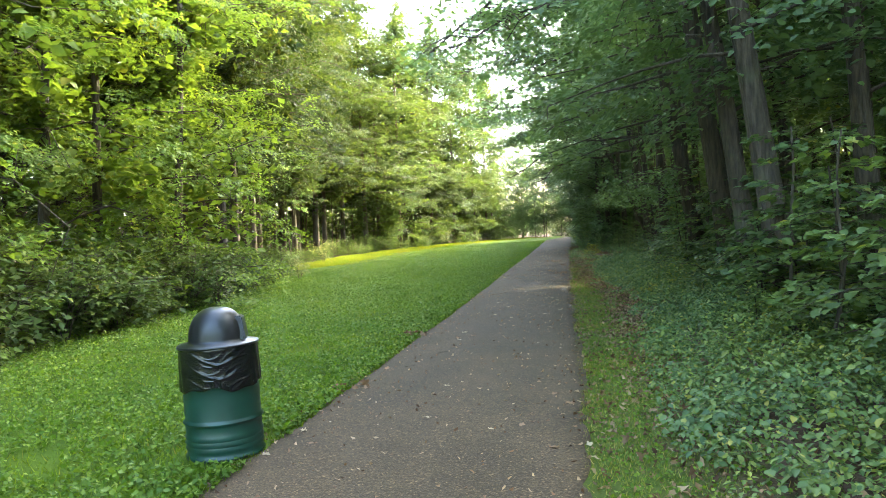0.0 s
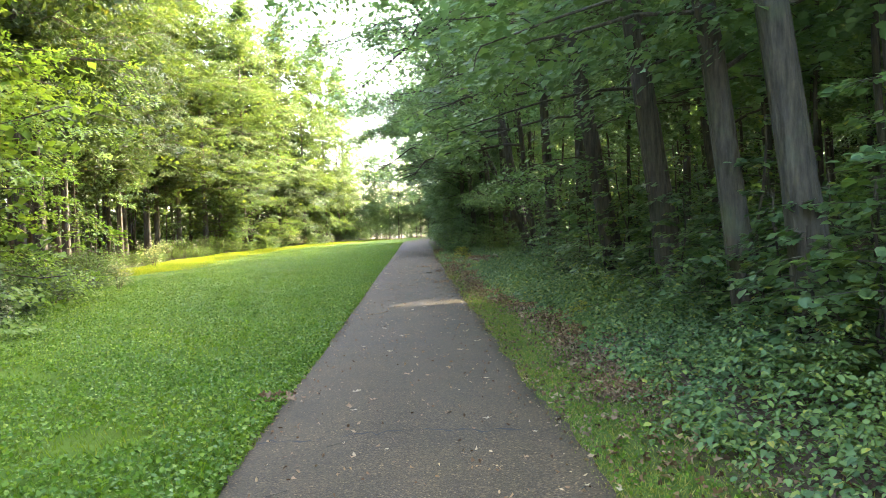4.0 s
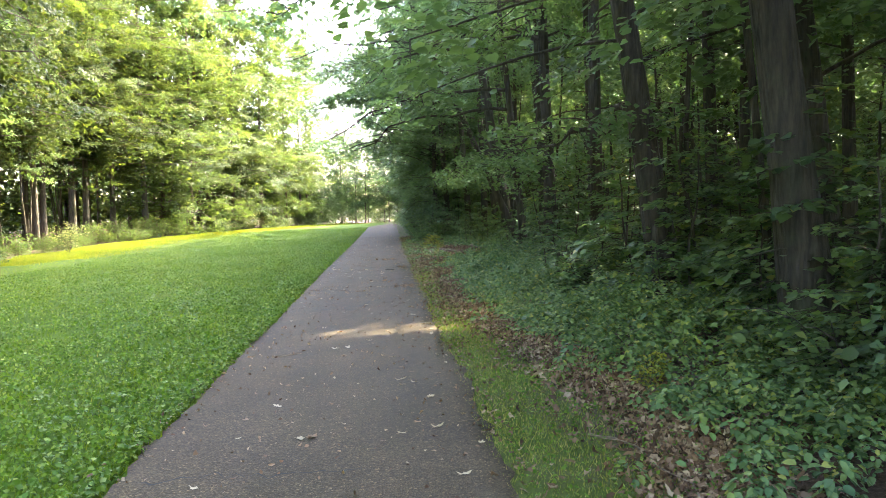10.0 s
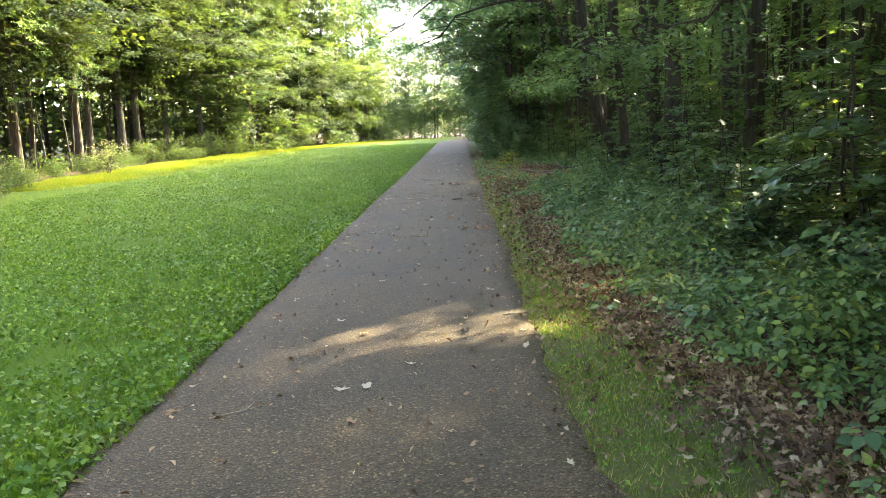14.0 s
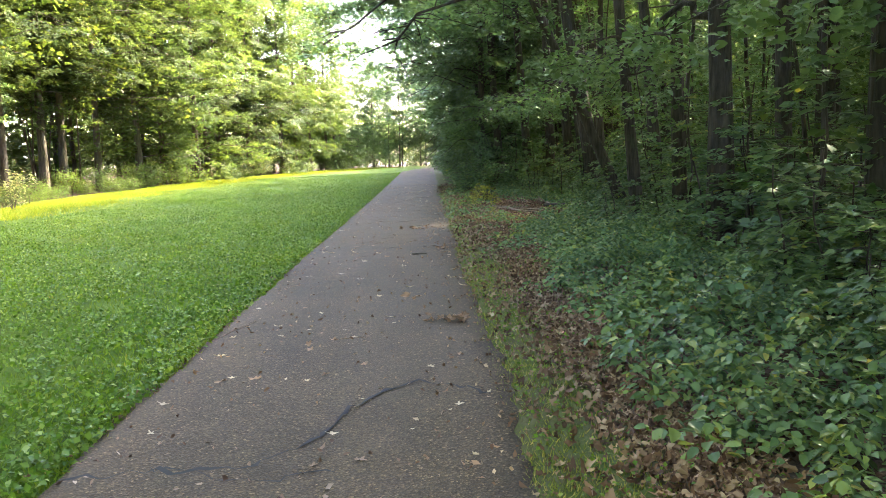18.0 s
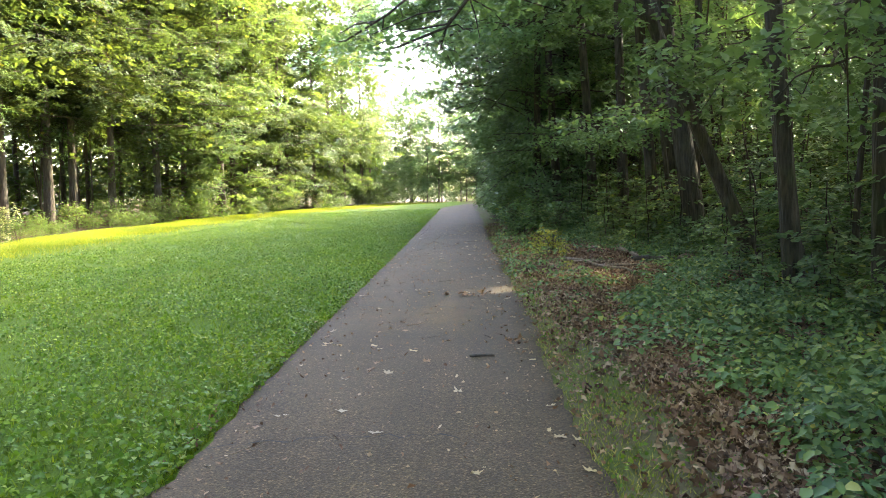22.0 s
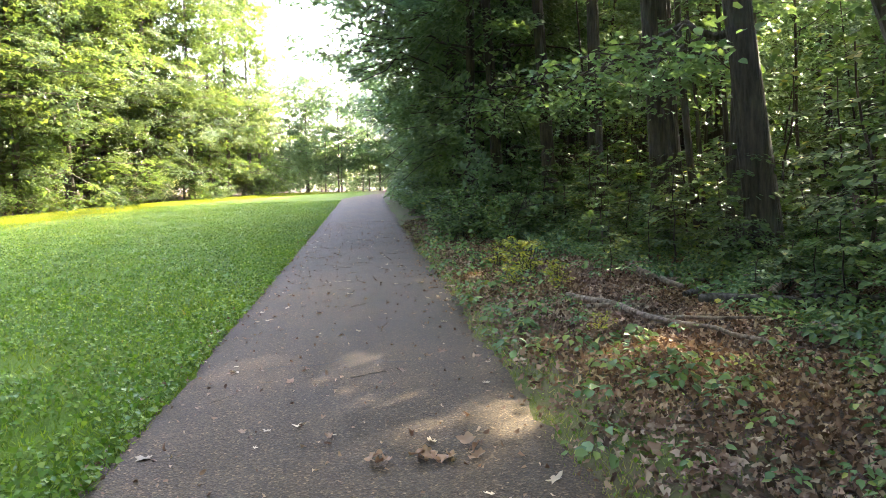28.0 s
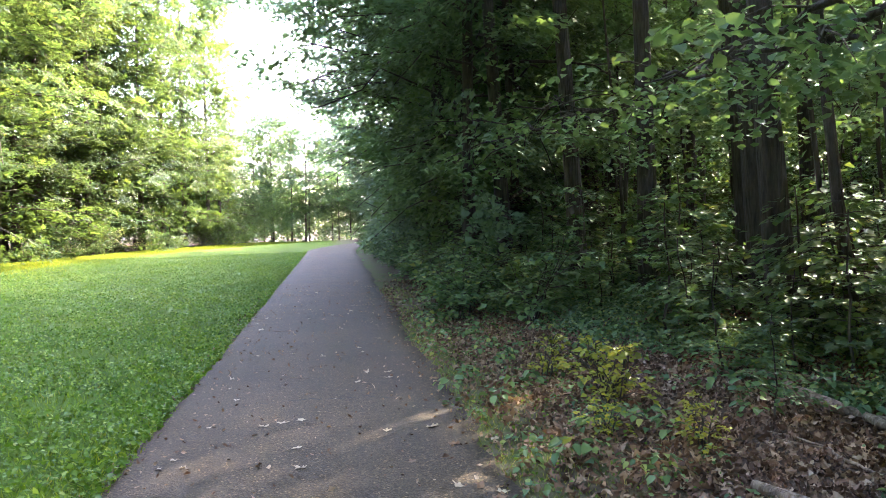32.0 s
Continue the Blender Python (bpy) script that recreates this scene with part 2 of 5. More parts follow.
def ground_mat():
    """Turf left of the path, turf running into leaf mould on the right, woodland floor beyond."""
    m, nt, out = mat("ground_cover")
    v = where(nt)
    sep = nt.nodes.new("ShaderNodeSeparateXYZ")
    nt.links.new(v, sep.inputs[0])
    fine = noise_tex(nt, v, 38, 5, 0.7)
    mid = noise_tex(nt, v, 2.6, 5, 0.65)
    wide = noise_tex(nt, v, 0.35, 3)
    turf = ramp(nt, fine, [(0.28, (0.026, 0.052, 0.005)), (0.5, (0.054, 0.092, 0.008)), (0.75, (0.090, 0.130, 0.011))])
    turf = mixed(nt, ramp(nt, mid, [(0.42, (0, 0, 0)), (0.75, (0.7, 0.7, 0.7))]), turf, (0.076, 0.112, 0.009))
    turf = mixed(nt, ramp(nt, wide, [(0.5, (0, 0, 0)), (0.75, (0.6, 0.6, 0.6))]), turf, (0.100, 0.122, 0.011))
    dry = nt.nodes.new("ShaderNodeMapRange")
    dry.inputs[1].default_value, dry.inputs[2].default_value, dry.inputs[4].default_value = 0.3, 1.2, 0.8
    nt.links.new(sep.outputs[0], dry.inputs[0])
    along = nt.nodes.new("ShaderNodeMapRange")
    along.inputs[1].default_value, along.inputs[2].default_value, along.inputs[3].default_value = -2.0, 18.0, 0.35
    nt.links.new(sep.outputs[1], along.inputs[0])
    amount = nt.nodes.new("ShaderNodeMath")
    amount.operation = "MULTIPLY"
    nt.links.new(dry.outputs[0], amount.inputs[0])
    nt.links.new(along.outputs[0], amount.inputs[1])
    turf = mixed(nt, amount.outputs[0], turf, ramp(nt, mid, [(0.30, (0.062, 0.080, 0.018)), (0.44, (0.088, 0.092, 0.028)), (0.56, (0.115, 0.085, 0.050)), (0.72, (0.070, 0.048, 0.030))]))
    soil = ramp(nt, fine, [(0.3, (0.035, 0.024, 0.016)), (0.55, (0.085, 0.055, 0.036)), (0.8, (0.17, 0.115, 0.08))])
    jit = nt.nodes.new("ShaderNodeMath")
    jit.operation = "MULTIPLY_ADD"
    nt.links.new(mid, jit.inputs[0])
    jit.inputs[1].default_value = 1.6
    nt.links.new(sep.outputs[0], jit.inputs[2])
    right = nt.nodes.new("ShaderNodeMapRange")
    right.inputs[1].default_value, right.inputs[2].default_value = 2.35, 3.1
    nt.links.new(jit.outputs[0], right.inputs[0])
    # left woodland floor begins past the lawn's bow-shaped border
    bow = nt.nodes.new("ShaderNodeVertexColor")
    bow.layer_name = "wood_floor"
    col = mixed(nt, right.outputs[0], turf, soil)
    col = mixed(nt, bow.outputs[0], col, soil)
    b = node(nt, "ShaderNodeBsdfPrincipled", Roughness=0.95)
    b.inputs["Specular IOR Level"].default_value = 0.08
    nt.links.new(col, b.inputs["Base Color"])
    nt.links.new(bump(nt, fine, 0.8, 0.03), b.inputs["Normal"])
    nt.links.new(b.outputs[0], out.inputs[0])
    return m


GROUND = ground_mat()

# ---- ground shape ----
H_Y = [-60, -12, -4, 4, 12, 20, 28, 36, 44, 60, 100, 400]
H_Z = [0.55, 0.16, 0.052, -0.051, -0.138, -0.174, -0.214, -0.235, -0.238, -0.22, -0.17, -0.17]
HALF = 1.17                                    # half the path's width


def mid_x(y):
    """The path's centre line: straight, then bending away to the right."""
    y = np.asarray(y, float)
    return np.maximum(y - 20, 0) * 0.008 + np.maximum(y - 62, 0) ** 2 * 0.016


def smooth_noise(x, y, s, seed=0.0):
    return (np.sin(x * s + 1.3 * seed + 1.7 * np.sin(y * s * 0.63 + seed)) +
            np.sin(y * s * 1.13 + 2.1 * seed + 1.5 * np.sin(x * s * 0.71 - seed))) * 0.5


def gz(x, y):
    """Height of the ground."""
    x, y = np.asarray(x, float), np.asarray(y, float)
    h = np.interp(y, H_Y, H_Z) + 0.0176 * np.clip(x - mid_x(y), -30, 20)
    off = np.abs(x - mid_x(y))
    rough = np.clip((off - HALF) / 1.5, 0, 1)
    right = np.clip((x - mid_x(y) - 2.0) / 2.0, 0, 1)
    h = h + rough * 0.025 * smooth_noise(x, y, 0.9, 1) + right * 0.06 * smooth_noise(x, y, 1.7, 2)
    return h


L_Y = [-60, -8, 0, 6, 13, 20, 27, 34, 44, 56, 70, 84, 100]
L_X = [-7.0, -7.0, -7.2, -7.8, -8.8, -10.4, -12.8, -14.8, -15.4, -14.5, -11.5, -6, 3]


def lawn_x(y):
    """The lawn's border on the left."""
    return np.interp(y, L_Y, L_X)


def mesh_of(name, V, F, material=None, smooth=False):
    me = bpy.data.meshes.new(name)
    V = np.asarray(V, np.float32)
    F = np.asarray(F, np.int32)
    k = F.shape[1]
    me.vertices.add(len(V))
    me.vertices.foreach_set("co", V.ravel())
    me.loops.add(F.size)
    me.loops.foreach_set("vertex_index", F.ravel())
    me.polygons.add(len(F))
    me.polygons.foreach_set("loop_start", np.arange(0, F.size, k, dtype=np.int32))
    if smooth:
        me.polygons.foreach_set("use_smooth", np.ones(len(F), bool))
    me.update(calc_edges=True)
    if material:
        me.materials.append(material)
    return me


def part_of(name, me, parent, label=""):
    ob = new(name, me)
    ob.parent = parent
    return tagged(ob, label) if label else ob


def grid(xs, ys, zfun):
    X, Y = np.meshgrid(xs, ys)
    Z = zfun(X, Y)
    V = np.stack([X.ravel(), Y.ravel(), Z.ravel()], 1)
    nx, ny = len(xs), len(ys)
    i = (np.arange(ny - 1)[:, None] * nx + np.arange(nx - 1)[None]).ravel()
    F = np.stack([i, i + 1, i + nx + 1, i + nx], 1)
    return V, F


gx = np.unique(np.concatenate([np.linspace(-1500, -60, 14), np.linspace(-60, -16, 23), np.linspace(-16, 12, 71), np.linspace(12, 60, 25), np.linspace(60, 1500, 14)]))
gy = np.unique(np.concatenate([np.linspace(-1500, -40, 14), np.linspace(-40, 60, 170), np.linspace(60, 120, 40), np.linspace(120, 1500, 14)]))
V, F = grid(gx, gy, gz)
ground = new("ground", mesh_of("ground", V, F, GROUND, True))
tagged(ground, "mown green lawn running into brown woodland floor", "ground", kind="structure")
layer = ground.data.color_attributes.new("wood_floor", "FLOAT_COLOR", "POINT")
w = np.clip((lawn_x(V[:, 1]) - 0.2 + 0.5 * smooth_noise(V[:, 0], V[:, 1], 1.9, 3) - V[:, 0]) / 0.8, 0, 1)
cols = np.stack([w, w, w, np.ones_like(w)], 1).astype(np.float32)
layer.data.foreach_set("color", cols.ravel())

# ---- the path ----
ps = np.concatenate([np.arange(-30, 45, 0.16), np.arange(45, 92, 0.6)])
us = np.linspace(-1, 1, 13)
rg = np.random.default_rng(3)
el, er = rg.normal(0, 0.022, len(ps)), rg.normal(0, 0.022, len(ps))
el += 0.035 * np.sin(ps * 0.9) + 0.02 * np.sin(ps * 2.3 + 1)
er += 0.035 * np.sin(ps * 0.8 + 2) + 0.02 * np.sin(ps * 2.7)
rows = []
for y, a, b in zip(ps, el, er):
    c = float(mid_x(y))
    slope = 0.032 * max(y - 62, 0)
    nx, ny = 1 / math.hypot(1, slope), -slope / math.hypot(1, slope)
    xs = c + (us * HALF + np.where(us < 0, -a * (us < -0.9), b * (us > 0.9))) * nx
    ys = y + us * HALF * ny
    crown = 0.028 - 0.012 * us ** 2 + 0.004 * np.sin(y * 1.7 + us * 2)
    z = gz(xs, ys) + crown
    lo = gz(xs[[0, -1]], ys[[0, -1]]) - 0.06
    rows.append(np.concatenate([[[xs[0] - 0.015, ys[0], lo[0]]], np.stack([xs, ys, z], 1), [[xs[-1] + 0.015, ys[-1], lo[1]]]]))
V = np.concatenate(rows)
n = len(us) + 2
i = (np.arange(len(ps) - 1)[:, None] * n + np.arange(n - 1)[None]).ravel()
road = new("path", mesh_of("path", V, np.stack([i, i + 1, i + n + 1, i + n], 1), ASPHALT, True))
tagged(road, "worn grey-brown asphalt footpath with fine cracks", "footpath", kind="structure")


def path_z(x, y):
    u = (x - mid_x(y)) / HALF
    return gz(x, y) + 0.028 - 0.012 * u ** 2


# ---- foliage makers ----
def leaf_quads(P, N, size, rng, aspect=0.62, fold=0.12, head=None, full=False):
    """Folded leaves at P, facing N: two triangles a leaf, or four with a fuller outline."""
    n = len(P)
    N = N / (np.linalg.norm(N, axis=1, keepdims=True) + 1e-9)
    R = head if head is not None else rng.normal(size=(n, 3))
    A = R - N * (R * N).sum(1, keepdims=True)
    A /= np.linalg.norm(A, axis=1, keepdims=True) + 1e-9
    B = np.cross(N, A)
    s = (size * rng.uniform(0.65, 1.3, n))[:, None]
    base, tip = P, P + A * s - N * s * 0.10
    m = P + A * s * 0.45 + N * s * fold
    if full:
        skew = rng.uniform(0.75, 1.2, (4, n, 1))
        m1, m2 = P + A * s * 0.22 + N * s * fold * 0.8, P + A * s * 0.66 + N * s * fold * 0.7
        V = np.stack([base, m1 + B * s * aspect * 0.46 * skew[0], m2 + B * s * aspect * 0.42 * skew[1], tip, m2 - B * s * aspect * 0.42 * skew[2], m1 - B * s * aspect * 0.46 * skew[3]], 1).reshape(-1, 3)
        k = np.arange(n)[:, None] * 6
        return V, np.concatenate([k + [0, 1, 2], k + [0, 2, 3], k + [0, 3, 4], k + [0, 4, 5]], 1).reshape(-1, 3)
    V = np.stack([base, m + B * s * aspect * 0.5, tip, m - B * s * aspect * 0.5], 1).reshape(-1, 3)
    k = np.arange(n)[:, None] * 4
    F = np.concatenate([k + [0, 1, 2], k + [0, 2, 3]], 1).reshape(-1, 3)
    return V, F


def lobed_leaves(P, N, size, rng, points=9):
    """Dead leaves with lobes, curled at the edges: a fan of triangles each."""
    n = len(P)
    N = N / np.linalg.norm(N, axis=1, keepdims=True)
    R = rng.normal(size=(n, 3))
    A = R - N * (R * N).sum(1, keepdims=True)
    A /= np.linalg.norm(A, axis=1, keepdims=True)
    B = np.cross(N, A)
    s = (size * rng.uniform(0.55, 1.35, n))[:, None, None]
    an = np.linspace(0, 2 * math.pi, points, endpoint=False)[None] + rng.normal(0, 0.12, (n, points))
    r = np.where(np.arange(points) % 2 == 0, 0.55, 0.34)[None] * rng.uniform(0.75, 1.25, (n, points))
    r[:, 0] *= 1.3
    curl = rng.normal(0.14, 0.20, (n, points)) + rng.normal(0, 0.12, (n, 1)) * np.cos(an)
    ring = P[:, None] + s * (A[:, None] * (np.cos(an) * r)[..., None] * 1.15 + B[:, None] * (np.sin(an) * r)[..., None] * 0.85 + N[:, None] * curl[..., None])
    V = np.concatenate([P[:, None], ring], 1).reshape(-1, 3)
    k = np.arange(n)[:, None] * (points + 1)
    i = np.arange(points)[None]
    F = np.stack([k + 0 * i, k + 1 + i, k + 1 + (i + 1) % points], 2).reshape(-1, 3)
    return V, F


def tube(points, radii, sides=8):
    P = np.asarray(points, float)
    T = np.gradient(P, axis=0)
    T /= np.linalg.norm(T, axis=1, keepdims=True) + 1e-9
    ref = np.where(np.abs(T[:, 2:3]) > 0.85, [[1.0, 0, 0]], [[0, 0, 1.0]])
    A = np.cross(T, ref)
    A /= np.linalg.norm(A, axis=1, keepdims=True)
    B = np.cross(T, A)
    an = np.linspace(0, 2 * math.pi, sides, endpoint=False)
    ring = A[:, None] * np.cos(an)[None, :, None] + B[:, None] * np.sin(an)[None, :, None]
    rad = np.asarray(radii, float)
    if rad.ndim == 1:
        rad = rad[:, None]
    V = (P[:, None] + ring * rad[:, :, None]).reshape(-1, 3)
    m = len(P)
    i = np.arange(m - 1)[:, None] * sides
    j = np.arange(sides)[None]
    F = np.stack([i + j, i + (j + 1) % sides, i + sides + (j + 1) % sides, i + sides + j], 2).reshape(-1, 4)
    return V, F


def merged(pieces):
    Vs, Fs, o = [], [], 0
    for V, F in pieces:
        Vs.append(V)
        Fs.append(F + o)
        o += len(V)
    return np.concatenate(Vs), np.concatenate(Fs)


def make_tree(seed, H, r0, base, R, limbs, sprays, per, leaf, material, lean=(0, 0), side=0.0, spread=0.7, droop=0.15, bend=0.25, profile="round", label="", sides=10, twigs=0.3, core=0, clip=None, core_leaf=0.27, full=False):
    """A tree at the origin: tapered trunk, rising limbs, and masses of leaf sprays along them. side > 0 reaches further towards -x."""
    rng = np.random.default_rng(seed)
    hs = np.linspace(0, 1, 10)
    wob = np.cumsum(rng.normal(0, bend * 0.12, (10, 2)), 0) * hs[:, None] ** 0.5
    tp = np.stack([lean[0] * hs * H + wob[:, 0], lean[1] * hs * H + wob[:, 1], hs * H - 0.15], 1)
    tr = r0 * (1 - hs * 0.86) * (1 + 0.28 * np.exp(-hs * 34))
    flute = 1 + 0.05 * rng.normal(size=(10, sides)) + 0.10 * np.exp(-hs * 26)[:, None] * np.sin(np.arange(sides) * 2 * math.pi / sides * 3)[None]
    pieces = [tube(tp, tr[:, None] * flute, sides)]
    P, N = [], []
    for k in range(limbs):
        f = (k + rng.uniform(0.0, 1.0)) / limbs
        h = base + (H * 0.93 - base) * f
        o = np.array([np.interp(h, tp[:, 2], tp[:, 0]), np.interp(h, tp[:, 2], tp[:, 1]), h])
        az = k * 2.39996 + rng.uniform(-0.7, 0.7)
        d = np.array([math.cos(az), math.sin(az)])
        reach = R * (0.40 + 0.70 * math.sin(math.pi * min(1, 0.22 + f * 0.76))) if profile == "round" else R * (1.05 - 0.62 * f ** 1.5)
        reach *= rng.uniform(0.6, 1.2) * (1 - side * d[0] * 0.55)
        rise = rng.uniform(0.3, 1.0) * (0.6 + 0.7 * f)
        s = np.linspace(0, 1, 5)
        lp = o + np.stack([d[0] * reach * s, d[1] * reach * s, reach * (rise * s - (rise * 0.45 + droop) * s ** 2)], 1)
        lp[1:] += rng.normal(0, 0.07 * reach, (4, 3)) * s[1:, None]
        if clip:
            lim = -(clip + max(0.0, lp[-1, 2] - 2.6) * 1.15)
            if lp[-1, 0] < lim:
                lp = o + (lp - o) * max(0.15, (lim - o[0]) / (lp[-1, 0] - o[0]))
        rr = max(0.008, r0 * 0.17 * (1 - 0.65 * f)) * (1 - 0.85 * s)
        pieces.append(tube(lp, rr + 0.005, 4))
        for u0 in (rng.uniform(0.3, 0.55), rng.uniform(0.6, 0.85), 1.0):
            c = np.array([np.interp(u0, s, lp[:, a]) for a in range(3)])
            mass = c + rng.normal(0, 1, 3) * np.array([0.35, 0.35, 0.15]) * spread
            for q in range(sprays):
                c2 = mass + rng.normal(0, 1, 3) * np.array([0.55, 0.55, 0.36]) * spread * rng.uniform(0.6, 1.2)
                if rng.random() < twigs:
                    pieces.append(tube(np.stack([c, (c + c2) / 2 + [0, 0, 0.05], c2]), [0.010, 0.008, 0.004], 3)[:2])
                rad = spread * rng.uniform(0.30, 0.62)
                a2 = rng.uniform(0, 2 * math.pi, per)
                rd = np.sqrt(rng.random(per)) * rad
                tilt = rng.normal(0, 0.25, 2) + d * 0.15
                dx, dy = np.cos(a2) * rd, np.sin(a2) * rd
                P.append(np.stack([c2[0] + dx, c2[1] + dy, c2[2] - tilt[0] * dx - tilt[1] * dy - 0.3 * rd ** 2 / max(rad, .1) + rng.normal(0, 0.05, per)], 1))
                N.append(np.stack([rng.normal(0.3 * d[0] + tilt[0], 0.34, per), rng.normal(0.3 * d[1] + tilt[1], 0.34, per), np.ones(per)], 1))
    V, F = merged(pieces)
    root = new("tree" if r0 > 0.1 else "young_tree", None)
    part_of("trunk", mesh_of("trunk", V, F, BARK, True), root)
    P, N = np.concatenate(P), np.concatenate(N)
    P[:, 2] = np.maximum(P[:, 2], 0.25)
    if clip:
        ok = P[:, 0] > -(clip + np.maximum(0, P[:, 2] - 2.6) * 1.15)
        P, N = P[ok], N[ok]
    V, F = leaf_quads(P, N, leaf, rng, 0.72, full=full)
    if core:
        # the broad inner leaves that close the crown
        pick = rng.integers(0, len(P), core)
        ax = np.stack([np.interp(P[pick, 2], tp[:, 2], tp[:, a]) for a in (0, 1)], 1)
        C = P[pick].copy()
        C[:, :2] = ax + (C[:, :2] - ax) * rng.uniform(0.15, 0.8, (core, 1))
        C[:, 2] -= 0.3
        if clip:
            C = C[C[:, 0] > -clip]
        V2, F2 = leaf_quads(C, rng.normal(0, 0.45, C.shape) + [0, 0, 1], core_leaf, rng, 0.8, full=full)
        V, F = merged([(V, F), (V2, F2)])
    part_of("crown", mesh_of("crown", V, F, material), root)
    tagged(root, label or "tall broadleaf tree with green leaves", "tree" if r0 > 0.1 else "young tree")
    return root


def put_copy(src, x, y, turn, s=1.0, sz=None, group="", label="", sink=0.0, lean=0.0, nod=0.0):
    """A copy standing on the ground, turned, and leaning by so many degrees towards -x (lean) and +y (nod)."""
    m = Matrix.Translation((x, y, float(gz(x, y)) - sink)) @ Euler((radians(-nod), radians(-lean), 0)).to_matrix().to_4x4() @ pose(0, 0, 0, 0, 0, turn)
    ob = copy_thing(src, m)
    ob.scale = (s, s, sz or s)
    tagged(ob, label, "", group)
    return ob


def clear(src):
    for o in (*src.children_recursive, src):
        bpy.data.objects.remove(o)


# ---- left border trees ----
rng = np.random.default_rng(11)
leafy = [make_tree(100 + i, 15 + 2.5 * i, 0.14, 0.6, 3.6, 30, 4, 56, 0.105, LEAF_BRIGHT, lean=(0.06, 0), spread=0.9, profile="wide", droop=0.25, core=4500) for i in range(3)]
# tall and back trees carry leaf colours darkened in place of shade
tall = [make_tree(110 + i, 20 + 2 * i, 0.2, 5.2, 5.4, 33, 4, 66, 0.118, LEAF_SHADED, lean=(0.02, 0), side=-0.35, spread=1.0, droop=0.2, core=9000) for i in range(3)]
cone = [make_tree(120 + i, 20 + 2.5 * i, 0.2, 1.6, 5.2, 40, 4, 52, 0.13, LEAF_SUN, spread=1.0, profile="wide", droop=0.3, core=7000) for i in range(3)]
back = [make_tree(130 + i, 19 + 2 * i, 0.17, 6.0, 4.0, 19, 3, 30, 0.34, LEAF_SHADED, spread=1.25, twigs=0.0, sides=7) for i in range(3)]
FAR_Y, FAR_S = [64, 75, 83, 90], [1.0, 0.88, 0.6, 0.4]      # the trees get lower towards the end of the lawn
y, k = -14.0, 0
while y < 86:
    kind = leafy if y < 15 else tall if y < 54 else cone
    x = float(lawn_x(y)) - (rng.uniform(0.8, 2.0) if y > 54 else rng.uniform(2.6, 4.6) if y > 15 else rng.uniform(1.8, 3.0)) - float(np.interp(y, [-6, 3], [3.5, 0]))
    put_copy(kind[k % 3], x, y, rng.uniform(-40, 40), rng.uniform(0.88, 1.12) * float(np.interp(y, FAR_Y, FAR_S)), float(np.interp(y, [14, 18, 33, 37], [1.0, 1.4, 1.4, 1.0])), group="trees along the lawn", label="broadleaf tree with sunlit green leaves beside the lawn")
    y += rng.uniform(2.7, 3.9) if y < 40 else rng.uniform(2.2, 3.0)
    k += 1
y = -14.0
while y < 92:
    for r in range(2):
        x = float(lawn_x(y)) - rng.uniform(5.0, 8) - r * 5.0
        put_copy(back[k % 3], x, y + rng.uniform(-1.5, 1.5), rng.uniform(0, 360), rng.uniform(0.8, 1.1) * float(np.interp(y, FAR_Y, FAR_S)), group="trees behind the lawn's border", label="slim dark-trunked tree in the wood behind the lawn")
        k += 1
    y += 3.4

# ---- right wood ----
rng = np.random.default_rng(21)
edge = [make_tree(200 + i, 16 + 2 * i, 0.175, 5.3, 4.2, 32, 4, 32, 0.118, LEAF_WOOD, side=0.45, spread=0.9, droop=0.3, bend=0.2, twigs=0.2, clip=1.5, core=0, core_leaf=0.16, full=True) for i in range(3)]
deep = [make_tree(210 + i, 20 + 2 * i, 0.165, 5.0, 3.6, 22, 3, 55, 0.17, LEAF_WOOD, spread=1.15, twigs=0.0, sides=7, core=900) for i in range(3)]
near_edge = [make_tree(230 + i, 17 + 2 * i, 0.175, 3.4, 3.7, 30, 4, 34, 0.12, LEAF_WOOD, side=-0.35, spread=0.85, droop=0.2, bend=0.2, twigs=0.2, clip=1.3, core=600, core_leaf=0.14, full=True) for i in range(2)]
far_edge = [make_tree(220 + i, 16 + 2 * i, 0.17, 1.0, 4.0, 38, 4, 36, 0.15, LEAF_WOOD, side=0.4, spread=0.95, droop=0.3, twigs=0.0, clip=1.9, sides=7, core=0, core_leaf=0.2) for i in range(3)]
deep_tall = [make_tree(215 + i, 33 + 2 * i, 0.19, 5.0, 3.8, 34, 3, 32, 0.17, LEAF_WOOD, spread=1.15, twigs=0.0, sides=7, core=500) for i in range(2)]
slim = [make_tree(240 + i, 11 + 1.5 * i, 0.05, 4.0, 1.7, 14, 2, 26, 0.12, LEAF_WOOD, spread=0.6, bend=0.55, sides=6, twigs=0.1) for i in range(3)]


def lift(x, y):
    """How tall the wood grows: tallest in the stretch that keeps the sun off the near lawn and its border."""
    return float(np.interp(y - 1.07 * x, [-20, 6, 17, 20, 33.5, 43, 47], [0.9, 0.95, 1.1, 1.6, 1.6, 1.5, 1.0]))


